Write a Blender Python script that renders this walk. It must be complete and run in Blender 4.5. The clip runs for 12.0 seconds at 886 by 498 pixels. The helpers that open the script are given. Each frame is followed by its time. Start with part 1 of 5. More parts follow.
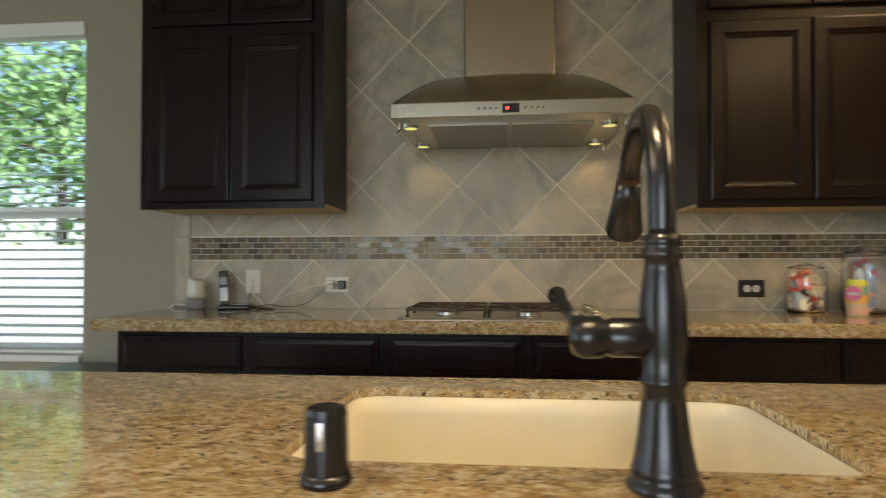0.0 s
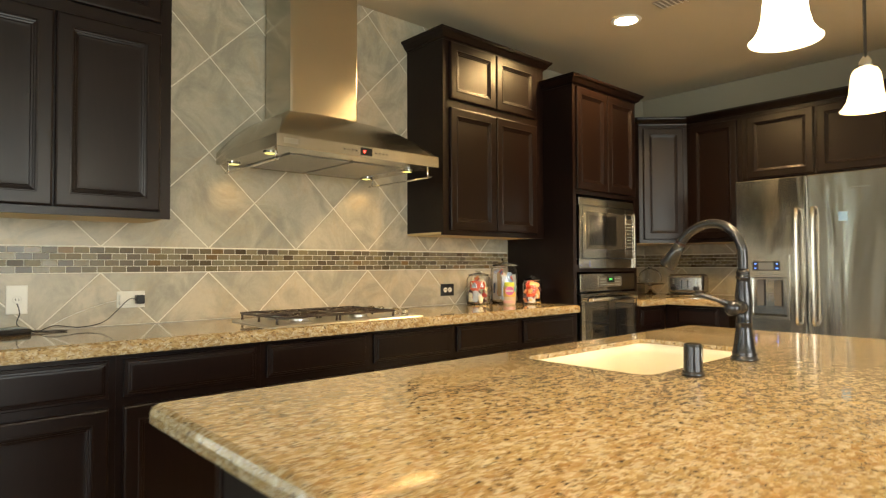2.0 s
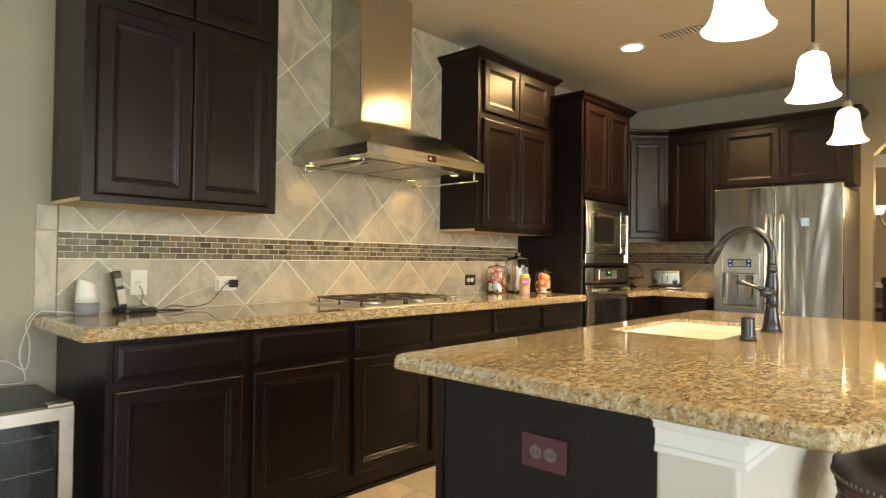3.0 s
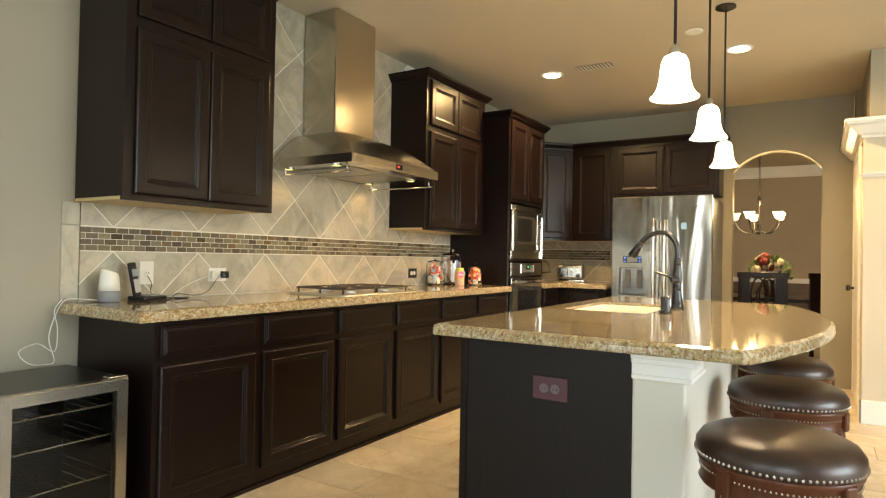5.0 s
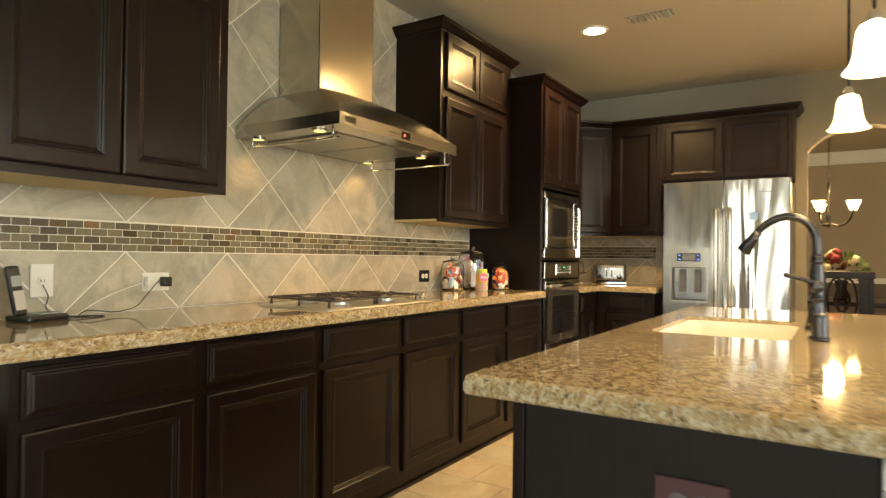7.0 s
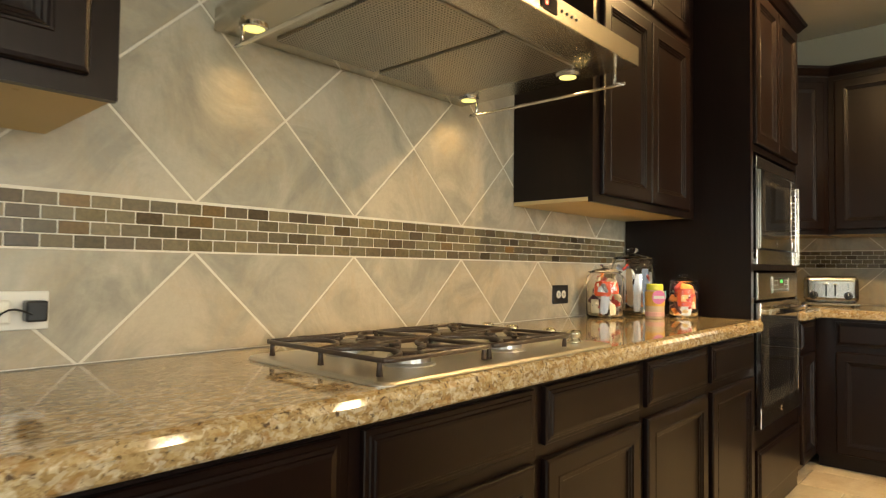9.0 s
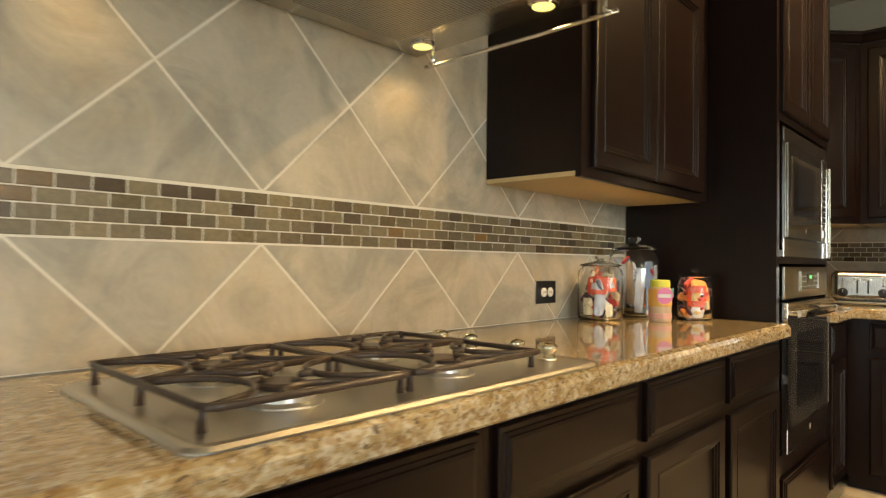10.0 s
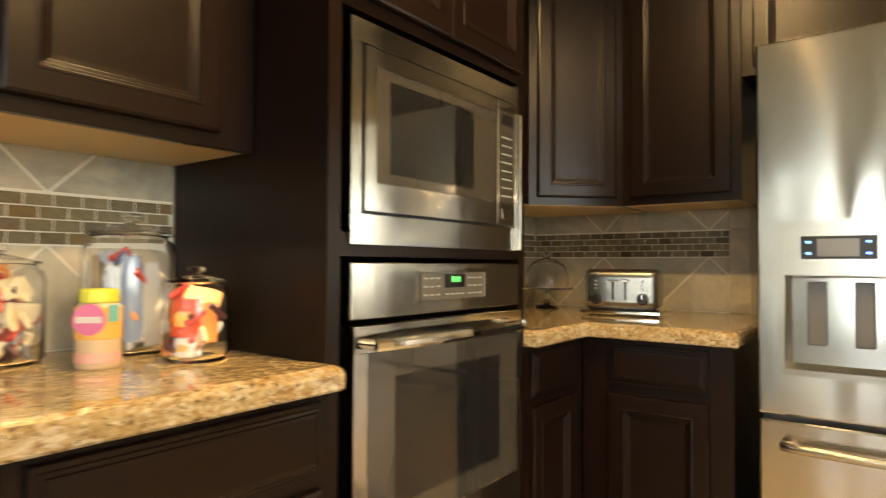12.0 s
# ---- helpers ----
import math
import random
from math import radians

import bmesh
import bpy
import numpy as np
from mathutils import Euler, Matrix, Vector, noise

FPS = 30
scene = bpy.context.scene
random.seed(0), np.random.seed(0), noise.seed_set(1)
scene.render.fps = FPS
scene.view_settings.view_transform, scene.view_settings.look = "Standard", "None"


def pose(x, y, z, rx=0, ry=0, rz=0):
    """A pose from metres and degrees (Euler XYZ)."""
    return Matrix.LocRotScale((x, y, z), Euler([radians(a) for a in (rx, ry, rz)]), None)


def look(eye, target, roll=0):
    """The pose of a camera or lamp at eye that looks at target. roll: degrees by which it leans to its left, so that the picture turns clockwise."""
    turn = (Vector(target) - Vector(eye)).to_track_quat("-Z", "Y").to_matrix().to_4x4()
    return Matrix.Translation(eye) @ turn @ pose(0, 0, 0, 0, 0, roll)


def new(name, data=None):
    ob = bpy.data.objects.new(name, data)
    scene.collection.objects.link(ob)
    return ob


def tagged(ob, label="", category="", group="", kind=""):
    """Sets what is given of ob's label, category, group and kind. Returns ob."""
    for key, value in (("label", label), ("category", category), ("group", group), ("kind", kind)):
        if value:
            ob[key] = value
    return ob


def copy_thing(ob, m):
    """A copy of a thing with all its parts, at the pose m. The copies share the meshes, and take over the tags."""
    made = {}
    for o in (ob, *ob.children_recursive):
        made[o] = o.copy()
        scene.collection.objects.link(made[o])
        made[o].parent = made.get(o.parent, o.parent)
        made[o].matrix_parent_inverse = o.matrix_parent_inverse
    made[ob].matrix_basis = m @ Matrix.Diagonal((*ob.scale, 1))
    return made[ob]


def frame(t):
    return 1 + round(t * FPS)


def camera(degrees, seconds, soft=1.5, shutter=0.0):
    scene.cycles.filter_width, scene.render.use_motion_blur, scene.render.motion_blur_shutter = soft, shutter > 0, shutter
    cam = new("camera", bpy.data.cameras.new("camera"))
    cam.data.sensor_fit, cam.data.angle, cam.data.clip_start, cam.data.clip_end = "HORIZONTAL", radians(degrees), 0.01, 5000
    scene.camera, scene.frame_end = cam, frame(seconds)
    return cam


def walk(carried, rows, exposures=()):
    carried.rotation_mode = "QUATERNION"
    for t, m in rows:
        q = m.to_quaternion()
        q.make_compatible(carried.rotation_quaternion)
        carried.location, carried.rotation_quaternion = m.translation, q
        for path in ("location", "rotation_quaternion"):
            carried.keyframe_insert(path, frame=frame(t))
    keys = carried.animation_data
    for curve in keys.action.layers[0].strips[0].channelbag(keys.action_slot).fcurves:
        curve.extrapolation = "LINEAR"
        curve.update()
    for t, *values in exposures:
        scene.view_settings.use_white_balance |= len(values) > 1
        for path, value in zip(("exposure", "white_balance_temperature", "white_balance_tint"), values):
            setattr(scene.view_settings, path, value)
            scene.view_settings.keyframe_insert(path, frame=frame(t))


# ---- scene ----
cam = camera(72.2, 12.0, 1.2, 0.35)
PATH = [
    (0, (0.287, 0.193, 1.137), (0.092, 2.183, 1.182), -0.1),
    (0.5, (-0.125, 0.119, 1.149), (0.259, 2.082, 1.189), -0.4),
    (1, (-0.501, 0.124, 1.154), (0.292, 1.959, 1.193), -0.3),
    (1.5, (-0.914, 0.102, 1.166), (0.232, 1.741, 1.215), -0.34),
    (2, (-1.324, 0.109, 1.183), (0.013, 1.595, 1.235), -0.18),
    (2.5, (-1.715, 0.127, 1.175), (-0.267, 1.506, 1.212), 0.34),
    (3, (-2.071, 0.172, 1.172), (-0.6, 1.533, 1.204), 0.75),
    (3.5, (-2.332, 0.184, 1.162), (-0.762, 1.421, 1.196), 0.9),
    (5.5, (-2.83, 0.212, 1.144), (-1.127, 1.26, 1.171), 0.88),
    (6, (-2.662, 0.352, 1.134), (-0.955, 1.392, 1.161), 0.5),
    (6.5, (-2.38, 0.495, 1.153), (-0.683, 1.552, 1.171), 0.86),
    (7, (-1.992, 0.759, 1.145), (-0.314, 1.847, 1.172), 0.68),
    (7.5, (-1.594, 1.044, 1.156), (0.011, 2.238, 1.186), 1.0),
    (9.5, (-0.635, 1.858, 1.115), (0.823, 3.23, 1.175), 0.6),
    (10, (-0.397, 1.905, 1.118), (1.058, 3.285, 1.16), 0.8),
    (10.5, (0.016, 1.886, 1.148), (1.459, 3.273, 1.187), 0.8),
    (11, (0.495, 1.793, 1.165), (1.925, 3.19, 1.196), 0.8),
    (11.5, (0.933, 1.658, 1.15), (2.384, 3.033, 1.188), 0.9),
    (12, (1.206, 1.616, 1.113), (2.797, 2.827, 1.165), 0.3),
]
walk(cam, [(t, look(eye, target, roll)) for t, eye, target, roll in PATH],
     [(0, 0.93, 6000, 6), (0.5, 1.3, 6400, 6), (1.0, 1.6, 6700, 7), (1.5, 1.80, 6900, 7), (2.5, 2.09, 6650, 7), (3.5, 2.16, 6600, 7), (5.5, 2.17, 6450, 7), (6.5, 2.10, 6650, 7), (7.5, 2.03, 7100, 7), (9.5, 1.84, 6650, 7), (11, 1.68, 6250, 7), (11.5, 1.78, 6250, 7), (12, 2.12, 6800, 7)])

# ---- world, sun, large lights ----
world = bpy.data.worlds.new("sky")
scene.world = world
world.use_nodes = True
wn = world.node_tree
sky = wn.nodes.new("ShaderNodeTexSky")
sky.sky_type = "NISHITA"
sky.sun_disc = False
sky.sun_elevation = radians(50)
sky.sun_rotation = radians(200)
wn.links.new(sky.outputs[0], wn.nodes["Background"].inputs[0])
wn.nodes["Background"].inputs[1].default_value = 0.15

sun_data = bpy.data.lights.new("sun", "SUN")
sun_data.energy, sun_data.angle, sun_data.color = 5.0, radians(0.5), (1, 0.95, 0.88)
sun = new("sun", sun_data)
sun.matrix_world = look((0, 0, 10), (-3, 3.2, 0))


def lamp(name, kind, pose_m, energy, color, size=0.1, size_y=0.0, spot=0.0, blend=0.5):
    data = bpy.data.lights.new(name, kind)
    data.energy, data.color = energy, color
    if kind == "AREA":
        data.size = size
        if size_y:
            data.shape, data.size_y = "RECTANGLE", size_y
        else:
            data.shape = "DISK"
    elif kind == "SPOT":
        data.spot_size, data.spot_blend, data.shadow_soft_size = radians(spot), blend, size
    else:
        data.shadow_soft_size = size
    ob = new(name, data)
    ob.matrix_world = pose_m
    return ob


WARM = (1.0, 0.64, 0.27)
SOFT = (1.0, 0.78, 0.52)
DAY = (0.93, 0.98, 1.0)
CANS = [(2.135, 2.19), (2.18, 0.73)]
for cx, cy in CANS:
    lamp("can_lamp", "SPOT", look((cx, cy, 2.735), (cx, cy, 0)), 46, WARM, 0.05, spot=166, blend=0.5)
PEND = [(-0.488, 0.655), (0.343, 0.662), (1.317, 0.716)]
PEND_Z = 1.75
for px, py in PEND:
    lamp("pendant_lamp", "POINT", pose(px, py, PEND_Z + 0.02), 5, SOFT, 0.05)
HOODL = [(-0.085, 2.64), (-0.085, 3.035), (0.715, 2.665), (0.715, 3.045)]
for hx, hy in HOODL:
    lamp("hood_lamp", "SPOT", look((hx, hy, 1.672), (hx, hy + 0.02, 0)), 0.52, WARM, 0.025, spot=130, blend=0.9)
lamp("chandelier_lamp", "POINT", pose(5.3, 0.82, 1.86), 16, WARM, 0.12)
# First stands for the window mirrored in the fridge; second is added fill.
lamp("west_daylight", "AREA", look((-5.9, 1.97, 1.25), (0, 1.7, 1.1)), 8, DAY, 0.55, 2.1)
lamp("west_daylight", "AREA", look((-5.9, -1.0, 1.35), (0, -0.6, 1.2)), 13, DAY, 1.3, 1.9)
# Unseen daylight from the south, added as fill for the room.
lamp("south_day_fill", "AREA", look((-1.2, -4.95, 1.5), (-1.2, 0, 1.1)), 49, DAY, 3.4, 2.0)


# ---- materials ----
def material(name, base=(0.8, 0.8, 0.8), rough=0.5, metal=0.0, coat=0.0, spec=0.5):
    m = bpy.data.materials.new(name)
    m.use_nodes = True
    b = m.node_tree.nodes["Principled BSDF"]
    b.inputs["Base Color"].default_value = (*base, 1)
    b.inputs["Roughness"].default_value = rough
    b.inputs["Metallic"].default_value = metal
    b.inputs["Coat Weight"].default_value = coat
    b.inputs["Coat Roughness"].default_value = 0.05
    b.inputs["Specular IOR Level"].default_value = spec
    return m, m.node_tree, b


def coords(nt, scale=(1, 1, 1), rot=(0, 0, 0), world_space=True):
    mp = nt.nodes.new("ShaderNodeMapping")
    mp.inputs["Scale"].default_value = scale
    mp.inputs["Rotation"].default_value = rot
    if world_space:
        g = nt.nodes.new("ShaderNodeNewGeometry")
        nt.links.new(g.outputs["Position"], mp.inputs[0])
    else:
        g = nt.nodes.new("ShaderNodeTexCoord")
        nt.links.new(g.outputs["Object"], mp.inputs[0])
    return mp.outputs[0]


def noise_tex(nt, vec, scale, detail=4.0, rough=0.55, dist=0.0):
    n = nt.nodes.new("ShaderNodeTexNoise")
    n.inputs["Scale"].default_value = scale
    n.inputs["Detail"].default_value = detail
    n.inputs["Roughness"].default_value = rough
    n.inputs["Distortion"].default_value = dist
    if vec is not None:
        nt.links.new(vec, n.inputs["Vector"])
    return n.outputs["Fac"]


def ramp(nt, fac, stops):
    r = nt.nodes.new("ShaderNodeValToRGB")
    els = r.color_ramp.elements
    while len(els) < len(stops):
        els.new(0.5)
    for e, (p, c) in zip(els, stops):
        e.position, e.color = p, (*c, 1)
    nt.links.new(fac, r.inputs[0])
    return r.outputs[0]


def mixc(nt, fac, a, b, mode="MIX"):
    m = nt.nodes.new("ShaderNodeMix")
    m.data_type, m.blend_type = "RGBA", mode
    for key, v in ((0, fac), (6, a), (7, b)):
        if hasattr(v, "links"):
            nt.links.new(v, m.inputs[key])
        else:
            m.inputs[key].default_value = v if key == 0 else (*v, 1)
    return m.outputs[2]


def bump(nt, b, height, strength=0.2, dist=0.002):
    n = nt.nodes.new("ShaderNodeBump")
    n.inputs["Strength"].default_value = strength
    n.inputs["Distance"].default_value = dist
    nt.links.new(height, n.inputs["Height"])
    nt.links.new(n.outputs[0], b.inputs["Normal"])


def rough_var(nt, b, fac, lo, hi):
    m = nt.nodes.new("ShaderNodeMapRange")
    m.inputs["To Min"].default_value, m.inputs["To Max"].default_value = lo, hi
    nt.links.new(fac, m.inputs[0])
    nt.links.new(m.outputs[0], b.inputs["Roughness"])


def rand_obj(nt):
    return nt.nodes.new("ShaderNodeObjectInfo").outputs["Random"]


def paint(name, col, rough=0.6, grain=0.05):
    m, nt, b = material(name, col, rough)
    v = coords(nt)
    n1 = noise_tex(nt, v, 1.1, 3)
    c = ramp(nt, n1, [(0.3, tuple(x * (1 - grain) for x in col)), (0.7, tuple(min(1, x * (1 + grain)) for x in col))])
    nt.links.new(c, b.inputs["Base Color"])
    bump(nt, b, noise_tex(nt, v, 160, 3), 0.25, 0.0008)
    return m


def dark_wood(name, tint=(0.0082, 0.0038, 0.0028), rough=0.30):
    m, nt, b = material(name, tint, rough, coat=0.0, spec=0.24)
    b.inputs["Coat Roughness"].default_value = 0.12
    v = coords(nt, (22, 22, 1.6))
    g = noise_tex(nt, v, 4, 8, 0.6, 0.6)
    c = ramp(nt, g, [(0.25, tuple(x * 0.8 for x in tint)), (0.75, tuple(x * 1.3 for x in tint))])
    nt.links.new(c, b.inputs["Base Color"])
    w = noise_tex(nt, coords(nt), 3.2, 4)
    rough_var(nt, b, w, rough - 0.03, rough + 0.04)
    bump(nt, b, g, 0.02, 0.0005)
    return m


def granite():
    m, nt, b = material("granite", (0.4, 0.27, 0.12), 0.1, coat=0.35)
    vs = coords(nt, (0.7, 1.25, 1.1))
    big = noise_tex(nt, vs, 5, 4, 0.6, 0.6)
    mid = noise_tex(nt, vs, 50, 6, 0.74, 0.6)
    base = ramp(nt, mid, [(0.30, (0.15, 0.10, 0.05)), (0.41, (0.35, 0.255, 0.125)), (0.50, (0.50, 0.40, 0.22)), (0.60, (0.61, 0.52, 0.33)), (0.74, (0.72, 0.66, 0.50))])
    tint = ramp(nt, big, [(0.35, (0.72, 0.62, 0.48)), (0.65, (1.0, 0.96, 0.86))])
    base = mixc(nt, 0.75, base, tint, "MULTIPLY")
    base = mixc(nt, 1.0, base, (0.80, 0.76, 0.72), "MULTIPLY")
    vo = nt.nodes.new("ShaderNodeTexVoronoi")
    vo.inputs["Scale"].default_value = 130
    nt.links.new(coords(nt, (0.75, 1.2, 1)), vo.inputs["Vector"])
    sp = noise_tex(nt, vs, 120, 4, 0.7)
    speck = ramp(nt, sp, [(0.60, (0, 0, 0)), (0.66, (1, 1, 1))])
    base = mixc(nt, speck, base, (0.035, 0.028, 0.022))
    sp2 = noise_tex(nt, coords(nt, (1, 1.3, 1)), 60, 5, 0.7, 0.5)
    pale = ramp(nt, sp2, [(0.63, (0, 0, 0)), (0.70, (1, 1, 1))])
    base = mixc(nt, pale, base, (0.62, 0.56, 0.45))
    cell = ramp(nt, vo.outputs["Distance"], [(0.0, (0.75, 0.75, 0.75)), (0.5, (1.05, 1.05, 1.05))])
    base = mixc(nt, 0.6, base, cell, "MULTIPLY")
    v2 = nt.nodes.new("ShaderNodeTexVoronoi")
    v2.inputs["Scale"].default_value = 105
    wob = nt.nodes.new("ShaderNodeTexNoise")
    wob.inputs["Scale"].default_value = 60
    nt.links.new(vs, wob.inputs["Vector"])
    add = nt.nodes.new("ShaderNodeVectorMath")
    add.operation = "MULTIPLY_ADD"
    add.inputs[1].default_value = (0.035, 0.035, 0.035)
    nt.links.new(wob.outputs["Color"], add.inputs[0])
    nt.links.new(vs, add.inputs[2])
    nt.links.new(add.outputs[0], v2.inputs["Vector"])
    sep = nt.nodes.new("ShaderNodeSeparateColor")
    nt.links.new(v2.outputs["Color"], sep.inputs[0])
    grain = ramp(nt, sep.outputs[0], [(0.0, (0.13, 0.09, 0.055)), (0.12, (0.25, 0.16, 0.08)), (0.35, (0.39, 0.275, 0.125)), (0.60, (0.50, 0.395, 0.22)), (0.80, (0.64, 0.58, 0.44)), (1.0, (0.72, 0.69, 0.60))])
    base = mixc(nt, 0.40, base, grain)
    blot = noise_tex(nt, coords(nt, (0.9, 1.1, 1.1)), 58, 3, 0.55, 0.8)
    pale2 = ramp(nt, blot, [(0.56, (0, 0, 0)), (0.62, (1, 1, 1))])
    base = mixc(nt, mixc(nt, 0.5, pale2, (0, 0, 0)), base, (0.66, 0.60, 0.47))
    rust = noise_tex(nt, coords(nt, (0.8, 1, 1)), 44, 4, 0.6, 0.5)
    rusty = ramp(nt, rust, [(0.55, (0, 0, 0)), (0.66, (1, 1, 1))])
    base = mixc(nt, mixc(nt, 0.30, rusty, (0, 0, 0)), base, (0.30, 0.165, 0.055))
    dark = noise_tex(nt, coords(nt, (1, 1.2, 1.2)), 84, 3, 0.6, 0.6)
    darks = ramp(nt, dark, [(0.58, (0, 0, 0)), (0.68, (1, 1, 1))])
    base = mixc(nt, darks, base, (0.09, 0.060, 0.036))
    nt.links.new(base, b.inputs["Base Color"])
    rough_var(nt, b, big, 0.04, 0.09)
    return m


def stone_tile(name, a, c2, warm, scale=3.0, rough=0.38):
    m, nt, b = material(name, a, rough)
    r = rand_obj(nt)
    add = nt.nodes.new("ShaderNodeVectorMath")
    add.operation = "ADD"
    comb = nt.nodes.new("ShaderNodeCombineXYZ")
    mul = nt.nodes.new("ShaderNodeMath")
    mul.operation = "MULTIPLY"
    mul.inputs[1].default_value = 37.0
    nt.links.new(r, mul.inputs[0])
    nt.links.new(mul.outputs[0], comb.inputs[0])
    nt.links.new(mul.outputs[0], comb.inputs[2])
    nt.links.new(coords(nt), add.inputs[0])
    nt.links.new(comb.outputs[0], add.inputs[1])
    v = add.outputs[0]
    n1 = noise_tex(nt, v, scale * 1.3, 6, 0.62, 1.6)
    n2 = noise_tex(nt, v, scale * 1.5, 7, 0.68, 1.6)
    base = ramp(nt, n1, [(0.38, a), (0.60, c2)])
    w = ramp(nt, n2, [(0.5, (0, 0, 0)), (0.70, (0.6, 0.6, 0.6))])
    base = mixc(nt, w, base, warm)
    tone = ramp(nt, r, [(0.0, (0.88, 0.89, 0.87)), (0.5, (1.0, 0.98, 0.95)), (1.0, (1.06, 1.0, 0.92))])
    base = mixc(nt, 1.0, base, tone, "MULTIPLY")
    fine = noise_tex(nt, v, 60, 5, 0.7)
    f2 = ramp(nt, fine, [(0.3, (0.9, 0.9, 0.9)), (0.7, (1.06, 1.06, 1.06))])
    base = mixc(nt, 0.7, base, f2, "MULTIPLY")
    nt.links.new(base, b.inputs["Base Color"])
    rough_var(nt, b, n2, rough - 0.08, rough + 0.12)
    bump(nt, b, n2, 0.15, 0.002)
    return m


def mosaic_mat():
    m, nt, b = material("mosaic_glass", (0.2, 0.18, 0.14), 0.3, coat=0.0)
    r = rand_obj(nt)
    c = ramp(nt, r, [(0.0, (0.07, 0.055, 0.040)), (0.2, (0.12, 0.10, 0.070)), (0.4, (0.19, 0.17, 0.115)), (0.6, (0.10, 0.09, 0.066)), (0.8, (0.22, 0.195, 0.135)), (0.93, (0.13, 0.11, 0.075)), (1.0, (0.20, 0.12, 0.04))])
    c = mixc(nt, 1.0, c, (1.04, 0.95, 0.76), "MULTIPLY")
    n = noise_tex(nt, coords(nt), 90, 4, 0.6, 0.4)
    f2 = ramp(nt, n, [(0.3, (0.75, 0.75, 0.75)), (0.7, (1.3, 1.25, 1.2))])
    c = mixc(nt, 0.8, c, f2, "MULTIPLY")
    nt.links.new(c, b.inputs["Base Color"])
    rr = nt.nodes.new("ShaderNodeMath")
    rr.operation = "FRACT"
    mul = nt.nodes.new("ShaderNodeMath")
    mul.operation = "MULTIPLY"
    mul.inputs[1].default_value = 13.7
    nt.links.new(r, mul.inputs[0])
    nt.links.new(mul.outputs[0], rr.inputs[0])
    rough_var(nt, b, rr.outputs[0], 0.2, 0.55)
    bump(nt, b, n, 0.3, 0.001)
    return m


def steel(name, rough=0.24, col=(0.62, 0.60, 0.57), along=(1, 1, 260), wav=0.0):
    m, nt, b = material(name, col, rough, 1.0)
    v = coords(nt, along)
    n = noise_tex(nt, v, 2.2, 4, 0.6)
    rough_var(nt, b, n, rough - 0.008, rough + 0.012)
    b.inputs["Anisotropic"].default_value = 0.3
    if wav:
        w = noise_tex(nt, coords(nt, (1, 1, 0.16)), 3.9, 2, 0.4, 0.6)
        bump(nt, b, w, wav, 0.06)
    else:
        b.inputs["Anisotropic Rotation"].default_value = 0.0
    return m


def leather():
    m, nt, b = material("leather", (0.035, 0.018, 0.012), 0.34, coat=0.2)
    b.inputs["Coat Roughness"].default_value = 0.3
    v = coords(nt)
    n = noise_tex(nt, v, 9, 5, 0.6, 0.5)
    c = ramp(nt, n, [(0.3, (0.022, 0.011, 0.008)), (0.7, (0.055, 0.026, 0.016))])
    nt.links.new(c, b.inputs["Base Color"])
    vo = nt.nodes.new("ShaderNodeTexVoronoi")
    vo.inputs["Scale"].default_value = 380
    nt.links.new(v, vo.inputs["Vector"])
    bump(nt, b, vo.outputs["Distance"], 0.15, 0.0006)
    rough_var(nt, b, n, 0.28, 0.45)
    return m


def glow(name, col, strength):
    m, nt, b = material(name, col, 0.4)
    b.inputs["Emission Color"].default_value = (*col, 1)
    b.inputs["Emission Strength"].default_value = strength
    return m


def clear_glass(name, col=(1, 1, 1), rough=0.0):
    m, nt, b = material(name, col, rough)
    b.inputs["Transmission Weight"].default_value = 1.0
    b.inputs["IOR"].default_value = 1.32
    return m


WOOD = dark_wood("espresso_wood")
WOOD2 = dark_wood("stool_wood", (0.085, 0.028, 0.012), 0.3)
GRAN = granite()
TILE = stone_tile("travertine", (0.345, 0.322, 0.262), (0.50, 0.46, 0.37), (0.46, 0.375, 0.25))
FLOORT = stone_tile("floor_stone", (0.58, 0.50, 0.39), (0.70, 0.63, 0.51), (0.52, 0.40, 0.27), 2.2, 0.36)
GROUT = paint("grout", (0.72, 0.68, 0.58), 0.8, 0.08)
FGROUT = paint("floor_grout", (0.42, 0.38, 0.31), 0.85, 0.1)
MOSAIC = mosaic_mat()
WALLP = paint("wall_paint", (0.325, 0.295, 0.228), 0.62, 0.03)
CEILP = paint("ceiling_paint", (0.56, 0.50, 0.39), 0.7, 0.02)
WHITE = paint("white_trim", (0.82, 0.81, 0.78), 0.35, 0.02)
CREAM = paint("cream_paint", (0.60, 0.54, 0.42), 0.5, 0.03)
COLUMN = paint("column_paint", (0.62, 0.60, 0.53), 0.5, 0.03)
STEEL = steel("brushed_steel", 0.22, (0.54, 0.505, 0.44), (1, 1, 900))
MSTEEL = steel("oven_steel", 0.13, (0.66, 0.635, 0.59), (1, 1, 900), 0.05)
TRAY = steel("cooktop_steel", 0.33, (0.66, 0.63, 0.57), (900, 1, 1), 0.02)
FSTEEL = steel("fridge_steel", 0.15, (0.50, 0.47, 0.42), (220, 220, 1), 0.22)
nt = FSTEEL.node_tree
for nd in nt.nodes:
    if nd.type == "BSDF_PRINCIPLED":
        nd.inputs["Anisotropic"].default_value = 0.8
        nd.inputs["Anisotropic Rotation"].default_value = 0.25
CHROME = material("chrome", (0.75, 0.74, 0.72), 0.08, 1.0)[0]
KNOB = material("polished_brass_chrome", (0.82, 0.76, 0.62), 0.1, 1.0)[0]
BRONZE = material("oiled_bronze", (0.060, 0.058, 0.060), 0.27, 0.8)[0]
